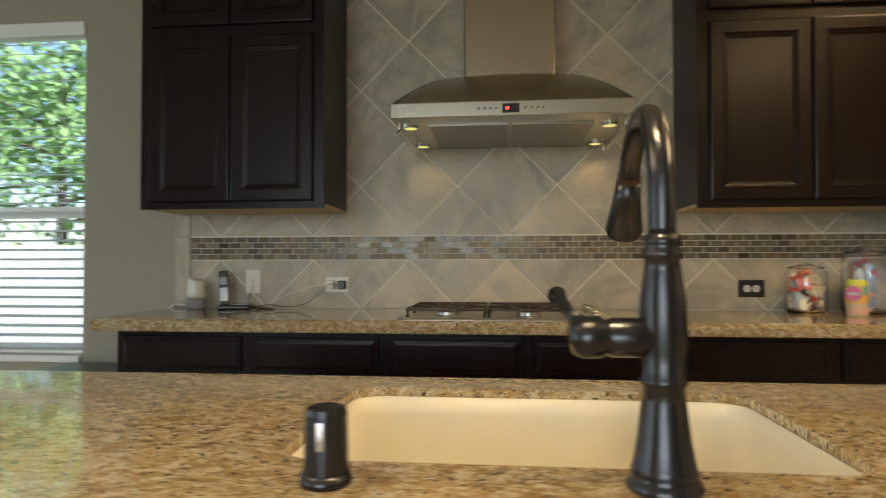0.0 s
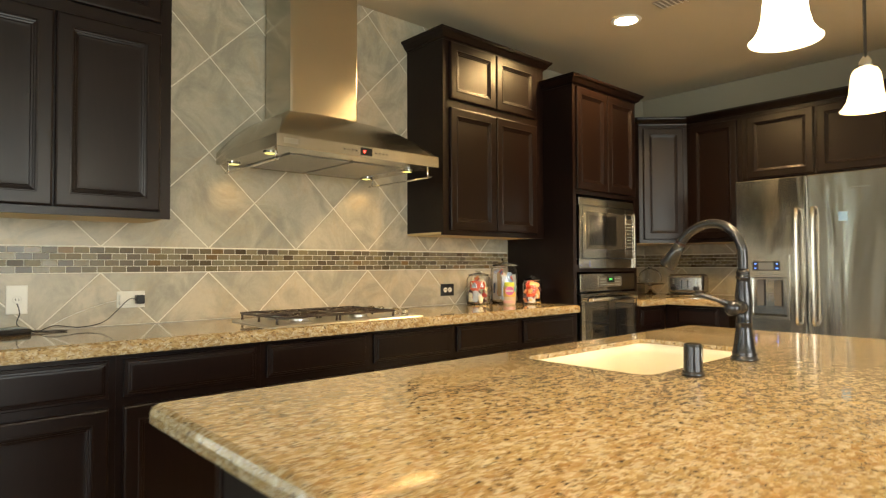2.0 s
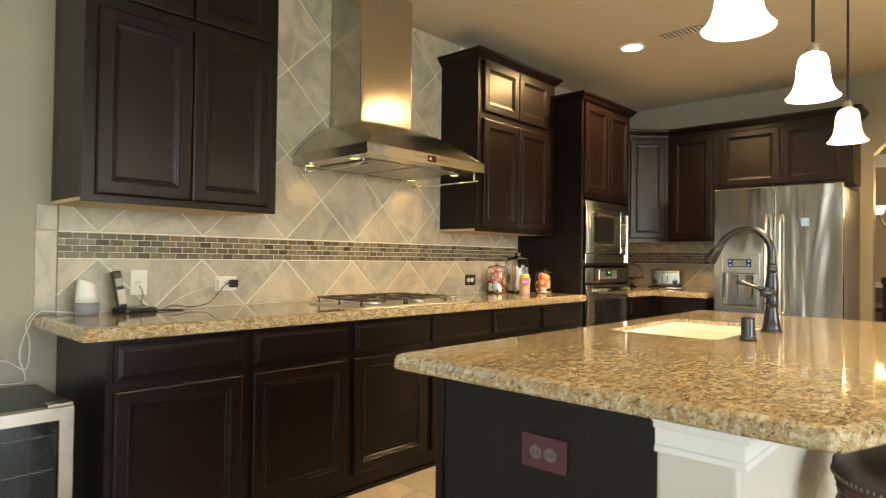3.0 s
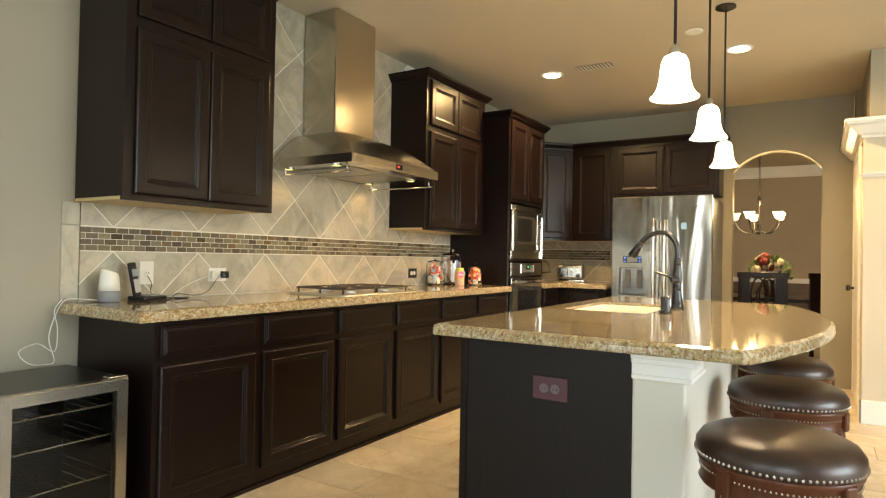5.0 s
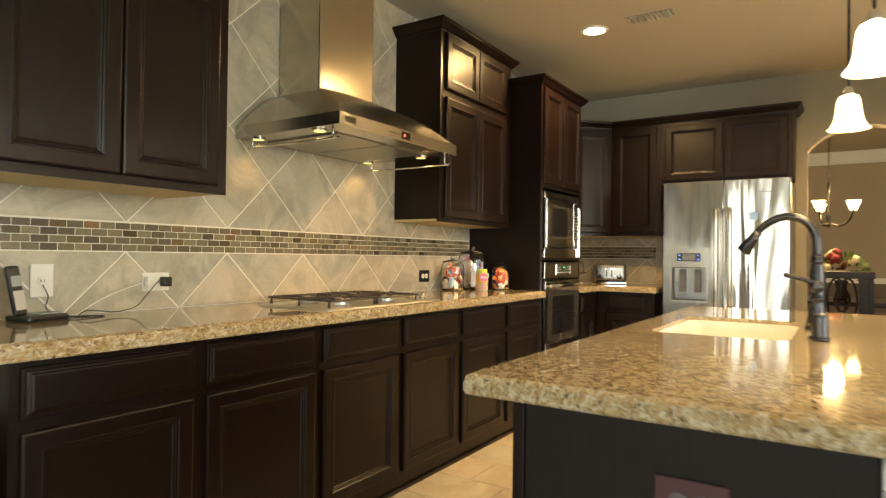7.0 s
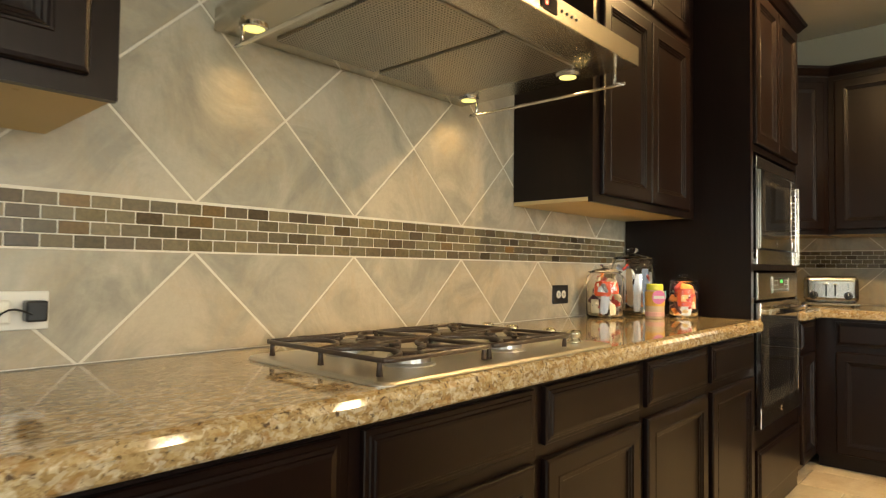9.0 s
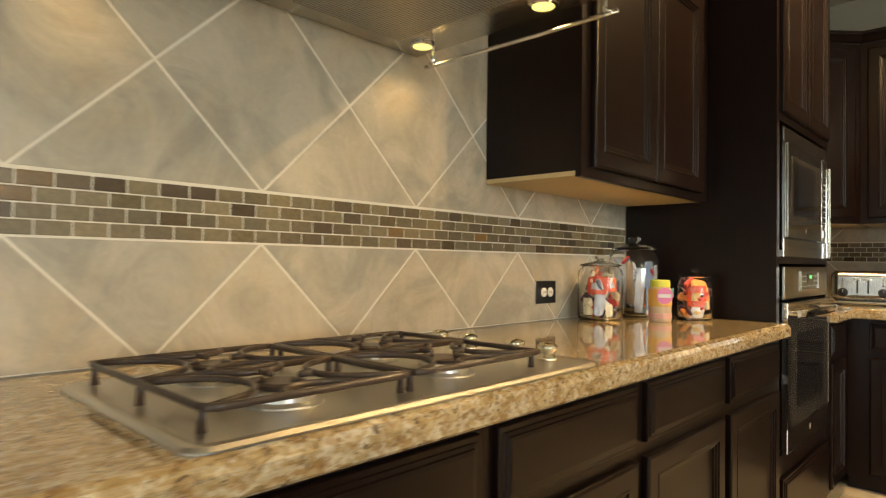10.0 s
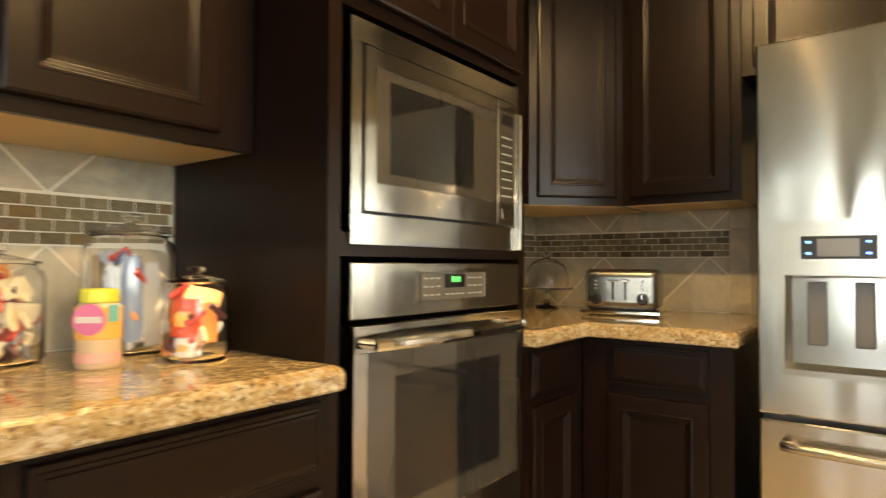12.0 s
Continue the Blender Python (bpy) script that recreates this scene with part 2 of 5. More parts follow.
BLACKP = material("black_plastic", (0.012, 0.012, 0.013), 0.3)[0]
BLACKG = material("black_glass", (0.012, 0.012, 0.013), 0.05, coat=0.6)[0]
# Grey-beige base colour imitates the room's reflection in dark glass.
REFLG = material("reflection_grey_glass", (0.055, 0.05, 0.042), 0.06, coat=0.8, spec=0.8)[0]
IRON = material("cast_iron", (0.050, 0.034, 0.026), 0.34)[0]
SINK = material("sink_composite", (0.80, 0.745, 0.60), 0.3)[0]
RAWWOOD = paint("raw_maple", (0.56, 0.43, 0.22), 0.55, 0.12)
WPLASTIC = material("white_plastic", (0.75, 0.73, 0.66), 0.35)[0]
BURG = material("burgundy_plastic", (0.07, 0.022, 0.03), 0.35)[0]
GREYP = material("grey_socket", (0.13, 0.10, 0.11), 0.35)[0]
GREYF = material("grey_fabric", (0.24, 0.24, 0.25), 0.9)[0]
LEATHER = leather()
NAIL = material("nailhead", (0.35, 0.30, 0.24), 0.3, 0.9)[0]
GLASS = clear_glass("clear_glass")
SHADE = glow("frosted_shade", (1.0, 0.86, 0.60), 2.0)
SHADE2 = glow("amber_shade", (1.0, 0.72, 0.32), 2.6)
SHADE3 = glow("warm_frosted_shade", (1.0, 0.78, 0.40), 0.85)
BULB = glow("lamp_disc", (1.0, 0.80, 0.48), 9.0)
HBULB = glow("halogen_disc", (1.0, 0.90, 0.25), 0.4)
REDLED = glow("red_led", (1.0, 0.03, 0.02), 3.0)
GREENLED = glow("green_led", (0.15, 1.0, 0.25), 0.2)
BLUELED = glow("blue_led", (0.1, 0.25, 1.0), 1.5)
LCD = material("lcd", (0.30, 0.34, 0.34), 0.2)[0]


FILTER, fnt, fb = material("filter_mesh", (0.4, 0.38, 0.35), 0.35, 0.9)
fv = fnt.nodes.new("ShaderNodeTexVoronoi")
fv.inputs["Scale"].default_value, fv.inputs["Randomness"].default_value = 105, 0.0
fnt.links.new(coords(fnt), fv.inputs["Vector"])
fnt.links.new(ramp(fnt, fv.outputs["Distance"], [(0.30, (0.03, 0.028, 0.025)), (0.36, (0.42, 0.40, 0.36))]), fb.inputs["Base Color"])


# ---- mesh helpers ----
def part(name, bm, mat, parent=None, label="", smooth=False, pose_m=None, data=None, kind=""):
    if data is None:
        data = bpy.data.meshes.new(name)
        bmesh.ops.recalc_face_normals(bm, faces=bm.faces)
        if smooth:
            for f in bm.faces:
                f.smooth = True
        bm.to_mesh(data)
        bm.free()
        data.materials.append(mat)
    ob = new(name, data)
    if parent is not None:
        ob.parent = parent
    if pose_m is not None:
        ob.matrix_basis = pose_m
    if smooth == "auto":
        pass
    return tagged(ob, label=label, kind=kind)


def thing(name, label, category, group="", at=(0, 0, 0), rz=0.0):
    ob = new(name)
    ob.empty_display_size = 0.1
    ob.matrix_basis = pose(*at, 0, 0, rz)
    return tagged(ob, label, category, group)


def box(x0, x1, y0, y1, z0, z1, bev=0.0, seg=2, bm=None):
    tmp = bmesh.new()
    bmesh.ops.create_cube(tmp, size=1.0)
    for v in tmp.verts:
        v.co = Vector((x0 + (v.co.x + 0.5) * (x1 - x0), y0 + (v.co.y + 0.5) * (y1 - y0), z0 + (v.co.z + 0.5) * (z1 - z0)))
    if bev:
        bmesh.ops.bevel(tmp, geom=tmp.edges[:], offset=bev, segments=seg, affect="EDGES", profile=0.5)
    return merge(bm, tmp)


def merge(bm, tmp, m=None):
    if m is not None:
        bmesh.ops.transform(tmp, matrix=m, verts=tmp.verts)
    if bm is None:
        return tmp
    mesh = bpy.data.meshes.new("tmp")
    tmp.to_mesh(mesh)
    tmp.free()
    bm.from_mesh(mesh)
    bpy.data.meshes.remove(mesh)
    return bm


def lathe(profile, seg=32, center=(0, 0, 0), bm=None, cap=True, m=None):
    tmp = bmesh.new()
    rings = []
    for r, z in profile:
        rings.append([tmp.verts.new((center[0] + r * math.cos(2 * math.pi * i / seg), center[1] + r * math.sin(2 * math.pi * i / seg), center[2] + z)) for i in range(seg)])
    for a, b in zip(rings, rings[1:]):
        for i in range(seg):
            tmp.faces.new((a[i], a[(i + 1) % seg], b[(i + 1) % seg], b[i]))
    if cap:
        tmp.faces.new(rings[0][::-1])
        tmp.faces.new(rings[-1])
    return merge(bm, tmp, m)


def tube(points, radius, seg=10, bm=None, cap=True):
    tmp = bmesh.new()
    pts = [Vector(p) for p in points]
    radii = radius if isinstance(radius, (list, tuple)) else [radius] * len(pts)
    rings, up = [], None
    for i, p in enumerate(pts):
        d = (pts[min(i + 1, len(pts) - 1)] - pts[max(i - 1, 0)]).normalized()
        if up is None:
            up = d.orthogonal().normalized()
        up = (up - d * up.dot(d)).normalized()
        side = d.cross(up)
        rings.append([tmp.verts.new(p + (up * math.cos(2 * math.pi * k / seg) + side * math.sin(2 * math.pi * k / seg)) * radii[i]) for k in range(seg)])
    for a, b in zip(rings, rings[1:]):
        for k in range(seg):
            tmp.faces.new((a[k], a[(k + 1) % seg], b[(k + 1) % seg], b[k]))
    if cap:
        tmp.faces.new(rings[0][::-1])
        tmp.faces.new(rings[-1])
    return merge(bm, tmp)


def smooth_path(points, n=6):
    pts = [Vector(p) for p in points]
    out = []
    for i in range(len(pts) - 1):
        p0, p1, p2, p3 = pts[max(i - 1, 0)], pts[i], pts[i + 1], pts[min(i + 2, len(pts) - 1)]
        for k in range(n):
            t = k / n
            out.append(0.5 * ((2 * p1) + (p2 - p0) * t + (2 * p0 - 5 * p1 + 4 * p2 - p3) * t * t + (3 * p1 - p0 - 3 * p2 + p3) * t ** 3))
    out.append(pts[-1])
    return out


def slab(outline, z0, z1, edge=0.012, holes=(), bm=None, profile=None):
    """A worktop from a counter-clockwise outline with a rounded edge and holes."""
    from mathutils.geometry import tessellate_polygon
    tmp = bmesh.new()
    n = len(outline)
    P = [Vector((x, y, 0)) for x, y in outline]
    nrm = []
    for i in range(n):
        a, b, c = P[i - 1], P[i], P[(i + 1) % n]
        d1, d2 = (b - a).normalized(), (c - b).normalized()
        n1, n2 = Vector((-d1.y, d1.x, 0)), Vector((-d2.y, d2.x, 0))
        s = (n1 + n2).normalized()
        nrm.append(s / max(0.35, s.dot(n1)))
    prof = profile or [(0.004, z0), (0.0, z0 + 0.005), (0.0, z1 - edge), (edge * 0.25, z1 - edge * 0.35), (edge * 0.9, z1)]
    rings = [[tmp.verts.new((P[i] + nrm[i] * ins) + Vector((0, 0, z))) for i in range(n)] for ins, z in prof]
    for a, b in zip(rings, rings[1:]):
        for i in range(n):
            tmp.faces.new((a[i], a[(i + 1) % n], b[(i + 1) % n], b[i]))
    hr_t = [[tmp.verts.new((x, y, z1)) for x, y in h] for h in holes]
    hr_b = [[tmp.verts.new((x, y, z0)) for x, y in h] for h in holes]
    for ring, hs in ((rings[-1], hr_t), (rings[0], hr_b)):
        loops = [ring] + hs
        flat = [v for l in loops for v in l]
        for tri in tessellate_polygon([[v.co.copy() for v in l] for l in loops]):
            try:
                tmp.faces.new([flat[k] for k in tri])
            except ValueError:
                pass
    for t, b in zip(hr_t, hr_b):
        k = len(t)
        for i in range(k):
            tmp.faces.new((t[i], t[(i + 1) % k], b[(i + 1) % k], b[i]))
    return merge(bm, tmp)


def rounded_rect(x0, x1, y0, y1, r, seg=5):
    pts = []
    for cx, cy, a0 in ((x1 - r, y1 - r, 0), (x0 + r, y1 - r, 90), (x0 + r, y0 + r, 180), (x1 - r, y0 + r, 270)):
        for k in range(seg + 1):
            a = radians(a0 + 90 * k / seg)
            pts.append((cx + r * math.cos(a), cy + r * math.sin(a)))
    return pts


def panel(w, h, loops, bm=None, ox=0.0, oz=0.0):
    """A front facing -y with its lower left corner at (ox, 0, oz); loops: (inset, height off the face)."""
    tmp = bmesh.new()
    rings = []
    for ins, out in loops:
        rings.append([tmp.verts.new((ox + x, -out, oz + z)) for x, z in ((ins, ins), (w - ins, ins), (w - ins, h - ins), (ins, h - ins))])
    for a, b in zip(rings, rings[1:]):
        for i in range(4):
            tmp.faces.new((a[i], a[(i + 1) % 4], b[(i + 1) % 4], b[i]))
    tmp.faces.new(rings[-1])
    tmp.faces.new(rings[0][::-1])
    return merge(bm, tmp)


DOOR = [(0, 0), (0, 0.013), (0.002, 0.017), (0.008, 0.019), (0.048, 0.019), (0.050, 0.0205), (0.054, 0.0205), (0.057, 0.016), (0.062, 0.015), (0.064, 0.011), (0.070, 0.010), (0.073, 0.006), (0.082, 0.0055)]
DRAWER = [(0, 0), (0, 0.011), (0.002, 0.0135), (0.010, 0.0135), (0.012, 0.0165), (0.018, 0.0175), (0.020, 0.021), (0.026, 0.022)]


def frame_box(x0, x1, z0, z1, t, y0, y1, bm=None):
    for a in ((x0, x1, z0, z0 + t), (x0, x1, z1 - t, z1), (x0, x0 + t, z0 + t, z1 - t), (x1 - t, x1, z0 + t, z1 - t)):
        bm = box(a[0], a[1], y0, y1, a[2], a[3], bm=bm)
    return bm


def crown(points, z0, h=0.06, out=0.045, bm=None):
    """A moulding that runs along an open line of (x, y), its outward side to the right of the way."""
    prof = [(0, 0), (0.10, 0), (0.12, 0.12), (0.35, 0.2), (0.72, 0.62), (0.9, 0.72), (0.92, 0.82), (1.0, 0.84), (1.0, 1.0), (0, 1.0)]
    tmp = bmesh.new()
    P = [Vector((x, y, 0)) for x, y in points]
    rings = []
    for i, p in enumerate(P):
        d1 = (P[i] - P[i - 1]).normalized() if i else (P[1] - P[0]).normalized()
        d2 = (P[i + 1] - P[i]).normalized() if i < len(P) - 1 else d1
        n1, n2 = Vector((d1.y, -d1.x, 0)), Vector((d2.y, -d2.x, 0))
        s = (n1 + n2).normalized()
        s = s / max(0.35, s.dot(n1))
        rings.append([tmp.verts.new(p + s * (a * out) + Vector((0, 0, z0 + b * h))) for a, b in prof])
    k = len(prof)
    for a, b in zip(rings, rings[1:]):
        for i in range(k):
            tmp.faces.new((a[i], a[(i + 1) % k], b[(i + 1) % k], b[i]))
    tmp.faces.new(rings[0][::-1])
    tmp.faces.new(rings[-1])
    return merge(bm, tmp)


def worktop(label, group, outline, holes=(), edge=0.018, z0=0.864):
    t = thing("worktop", label, "worktop", group)
    for name in ("top_surface", "edge"):
        bm = slab(outline, z0, 0.914, edge, holes)
        bm.faces.ensure_lookup_table()
        drop = [f for f in bm.faces if (all(v.co.z > 0.9139 for v in f.verts)) != (name == "top_surface")]
        bmesh.ops.delete(bm, geom=drop, context="FACES")
        part(name, bm, GRAN, t)
    return t


# ---- the shell ----
CEIL = 2.75
WALL_Y = 3.14


def structure(name, bm, mat, label):
    return tagged(part(name, bm, mat), label=label, kind="structure")


structure("floor", box(-6.2, 9.2, -5.2, 3.5, -0.12, -0.004), FGROUT, "floor slab with grout between beige stone tiles")
structure("ceiling", box(-6.2, 9.2, -5.2, 3.5, CEIL, CEIL + 0.15), CEILP, "plain painted kitchen ceiling in warm beige")
WX0, WX1, WZ0, WZ1 = -3.65, -1.87, 0.66, 2.40
bm = box(WX1, 4.0, WALL_Y, WALL_Y + 0.16, 0, CEIL)
box(-6.2, WX0, WALL_Y, WALL_Y + 0.16, 0, CEIL, bm=bm)
box(WX0, WX1, WALL_Y, WALL_Y + 0.16, 0, WZ0, bm=bm)
box(WX0, WX1, WALL_Y, WALL_Y + 0.16, WZ1, CEIL, bm=bm)
structure("wall_north", bm, WALLP, "greige painted kitchen wall with a window opening")

AY0, AY1, ASP, ATOP = 0.20, 0.97, 2.08, 2.27
bm = box(4.0, 4.14, AY1, WALL_Y + 0.16, 0, CEIL)
box(4.0, 4.14, -0.05, AY0, 0, CEIL, bm=bm)
tmp = bmesh.new()
N = 20
half, rise = (AY1 - AY0) / 2, ATOP - ASP
rad = (half * half + rise * rise) / (2 * rise)
cy, cz = (AY0 + AY1) / 2, ATOP - rad
arc = []
for i in range(N + 1):
    y = AY0 + (AY1 - AY0) * i / N
    arc.append((y, cz + math.sqrt(max(0, rad * rad - (y - cy) ** 2))))
for x in (4.0, 4.14):
    for (y0, z0), (y1, z1) in zip(arc, arc[1:]):
        tmp.faces.new([tmp.verts.new(c) for c in ((x, y0, z0), (x, y1, z1), (x, y1, CEIL), (x, y0, CEIL))])
for (y0, z0), (y1, z1) in zip(arc, arc[1:]):
    tmp.faces.new([tmp.verts.new(c) for c in ((4.0, y0, z0), (4.14, y0, z0), (4.14, y1, z1), (4.0, y1, z1))])
merge(bm, tmp)
structure("wall_east", bm, WALLP, "greige painted wall with an arched opening to the dining room")

bm = box(2.62, 3.9, -0.9, -0.06, 0, 2.18)
structure("wall_pillar", bm, CREAM, "cream painted wall block under white crown moulding")
bm = box(3.9, 4.14, -0.9, -0.06, 0, CEIL)
box(2.66, 3.9, -0.86, -0.10, 2.18, CEIL, bm=bm)
structure("wall_header", bm, WALLP, "greige painted wall above the cream pillar")
bm = crown([(3.9, -0.06), (2.62, -0.06), (2.62, -0.9)], 2.09, 0.13, 0.12)
structure("trim_crown", bm, WHITE, "white crown moulding round the pillar")
bm = crown([(3.9, -0.06), (2.62, -0.06), (2.62, -0.9)], 1.80, 0.03, 0.02)
structure("trim_band", bm, WHITE, "thin white moulding below the crown")
bm = box(2.605, 2.62, -0.92, -0.045, 0, 0.17, 0.004)
box(2.605, 2.85, -0.06, -0.045, 0, 0.17, 0.004, bm=bm)
structure("baseboard", bm, WHITE, "tall white baseboard at the foot of the pillar")
# closing walls, behind and around, unseen; their daylight openings are guessed
bm = box(-6.2, -6.0, -5.2, 3.5, 0, 0.3)
box(-6.2, -6.0, -5.2, 3.5, 2.4, CEIL, bm=bm)
box(-6.2, -6.0, -5.2, -1.7, 0.3, 2.4, bm=bm)
box(-6.2, -6.0, 0.1, 1.69, 0.3, 2.4, bm=bm)
box(-6.2, -6.0, 2.25, 3.5, 0.3, 2.4, bm=bm)
structure("wall_west", bm, WALLP, "unseen greige closing wall with guessed daylight openings")
bm = box(-6.2, -2.9, -5.2, -5.0, 0, CEIL)
box(0.5, 9.2, -5.2, -5.0, 0, CEIL, bm=bm)
box(-2.9, 0.5, -5.2, -5.0, 0, 0.5, bm=bm)
box(-2.9, 0.5, -5.2, -5.0, 2.5, CEIL, bm=bm)
structure("wall_south", bm, WALLP, "unseen greige closing wall with guessed daylight openings")

# dining room
DINE = paint("dining_paint", (0.40, 0.33, 0.24), 0.6, 0.03)
structure("wall_dining_east", box(8.6, 8.8, -5.2, 3.5, 0, CEIL), DINE, "tan painted dining room wall")
structure("wall_dining_north", box(4.14, 8.6, 3.3, 3.5, 0, CEIL), DINE, "tan painted dining room wall")
bm = box(8.545, 8.6, -4, 3.3, CEIL - 0.14, CEIL - 0.001)
box(8.57, 8.6, -4, 3.3, CEIL - 0.18, CEIL - 0.14, bm=bm)
structure("trim_dining", bm, WHITE, "white crown moulding in the dining room")
bm = box(8.57, 8.6, -4, 3.3, 0.84, 0.92, 0.006)
structure("chair_rail", bm, WHITE, "white chair rail along the dining room wall")
structure("baseboard_dining", box(8.58, 8.6, -4, 3.3, 0, 0.14), WHITE, "white baseboard in the dining room")
structure("wainscot", box(8.59, 8.6, -4, 3.3, 0.14, 0.84), paint("wainscot_brown", (0.12, 0.085, 0.06), 0.5), "dark brown lower wall below the chair rail")

# outdoors
bm = box(-60, 60, -60, 60, -0.5, -0.3)
structure("ground", bm, paint("lawn", (0.10, 0.16, 0.05), 0.9, 0.3), "green lawn around the house")

# ---- window with blinds ----
win = thing("window_north", "white double-hung window with lowered white slatted blinds", "window")
win["kind"] = "structure"
YW = WALL_Y
part("window_frame", frame_box(WX0, WX1, WZ0, WZ1, 0.045, YW + 0.10, YW + 0.14), WHITE, win)
part("meeting_rail", box(WX0 + 0.045, WX1 - 0.045, YW + 0.09, YW + 0.13, 1.38, 1.44, 0.003), WHITE, win)
part("window_sill", box(WX0, WX1, YW - 0.03, YW + 0.16, WZ0 - 0.03, WZ0 + 0.004, 0.004), WHITE, win)
pane = part("pane", box(WX0 + 0.04, WX1 - 0.04, YW + 0.108, YW + 0.112, WZ0 + 0.04, WZ1 - 0.04), clear_glass("window_glass"), win)
pane.visible_shadow = False
bl = thing("window_blind", "white slatted blinds lowered over the window", "blinds")
part("valance", box(WX0 + 0.01, WX1 - 0.004, YW - 0.012, YW + 0.05, WZ1 - 0.075, WZ1 - 0.002, 0.004), WHITE, bl)
slat0 = None
for i in range(33):
    z = WZ0 + 0.05 + i * 0.0498
    tmp = None
    if slat0 is None:
        tmp = box(WX0 + 0.02, WX1 - 0.01, -0.020, 0.020, -0.001, 0.001)
    ob = part("slat", tmp, WHITE, bl, data=slat0, pose_m=pose(0, YW + 0.045, z, 16, 0, 0))
    slat0 = ob.data
part("bottom_rail", box(WX0 + 0.02, WX1 - 0.01, YW + 0.02, YW + 0.07, WZ0 + 0.008, WZ0 + 0.026, 0.003), WHITE, bl)

# ---- garden beyond the window ----
fence = thing("fence", "pale weathered wooden privacy fence in the garden", "fence")
FW = paint("fence_wood", (0.68, 0.66, 0.60), 0.8, 0.15)
brd = None
for i in range(48):
    ob = part("board", None if brd else box(0, 0.235, 0, 0.02, 0, 1.75), FW, fence, data=brd, pose_m=pose(-13 + i * 0.25, 10.0, -0.3))
    brd = ob.data
part("fence_rail", box(-13, -1, 10.02, 10.06, 0.9, 1.0), FW, fence)
LEAF = paint("foliage", (0.20, 0.34, 0.10), 0.6, 0.4)
BARK = paint("bark", (0.12, 0.09, 0.06), 0.9, 0.2)
rng = random.Random(4)


def tree(x, y, h, r):
    t = thing("tree", "leafy green garden tree behind the fence", "tree", "garden trees", (x, y, -0.3))
    bm = tube([(0, 0, 0), (0.05, 0, h * 0.3), (-0.05, 0.05, h * 0.6), (0, 0, h * 0.9)], [0.16, 0.12, 0.08, 0.03], 8)
    for k in range(6):
        a, z = k * 1.1, h * (0.35 + 0.08 * k)
        tube([(0, 0, z), (math.cos(a) * r * 0.4, math.sin(a) * r * 0.4, z + 0.3), (math.cos(a) * r * 0.8, math.sin(a) * r * 0.8, z + 0.7)], [0.05, 0.03, 0.012], 6, bm=bm)
    part("trunk", bm, BARK, t)
    verts, faces = [], []
    for k in range(3000):
        a, b, c = rng.uniform(0, 6.28), rng.gauss(0, 0.42), rng.random() ** 0.5
        p = Vector((math.cos(a) * c * r * (1 + 0.3 * math.sin(3 * a + 2 * b)), math.sin(a) * c * r, h * 0.7 + b * h * 0.45))
        u = Vector((rng.gauss(0, 1), rng.gauss(0, 1), rng.gauss(0, 1))).normalized()
        w = u.orthogonal().normalized()
        s = rng.uniform(0.07, 0.15)
        i0 = len(verts)
        verts += [p - u * s, p + w * s * 0.5, p + u * s, p - w * s * 0.5]
        faces.append((i0, i0 + 1, i0 + 2, i0 + 3))
    me = bpy.data.meshes.new("crown")
    me.from_pydata([tuple(v) for v in verts], [], faces)
    me.materials.append(LEAF)
    part("crown", None, LEAF, t, data=me)


for tx, ty, th, tr in ((-9.5, 12.8, 6.5, 2.6), (-6.5, 13.5, 7.0, 2.8), (-3.6, 12.8, 6.5, 2.5), (-12.5, 14, 7.5, 2.9)):
    tree(tx, ty, th, tr)

# ---- base cabinets ----
CX0, PITCH = -1.282, 0.5545
FY = 2.545


def base_unit(x0, y, rz=0.0, w=PITCH, label="espresso base cabinet with one drawer above one panelled door", group="base cabinets", depth=0.585, name="base_cabinet"):
    u = thing(name, label, "cabinet", group, (x0, y, 0), rz)
    bm = box(0, w - 0.0006, 0, depth, 0.075, 0.864)
    box(0, w - 0.0006, 0.004, depth, 0, 0.075, bm=bm)
    part("carcass", bm, WOOD, u)
    part("base_strip", box(0, w - 0.0006, -0.008, 0.004, 0, 0.022, 0.003), WOOD, u)
    m = (w - 0.505) / 2 if w > 0.5 else 0.025
    dw = w - 2 * m
    part("drawer_front", panel(dw, 0.138, DRAWER, ox=m, oz=0.706), WOOD, u)
    part("door", panel(dw, 0.575, DOOR, ox=m, oz=0.098), WOOD, u)
    return u


first = base_unit(CX0, FY)
for i in range(1, 6):
    copy_thing(first, pose(CX0 + i * PITCH, FY, 0))

# worktop, north wall
CT = 0.914
CFY = 2.50
worktop("polished gold and brown granite worktop along the kitchen wall", "", [(-1.372, CFY), (2.05, CFY), (2.05, 3.132), (-1.372, 3.132)])

# ---- wall cabinets ----
UZ0 = 1.375


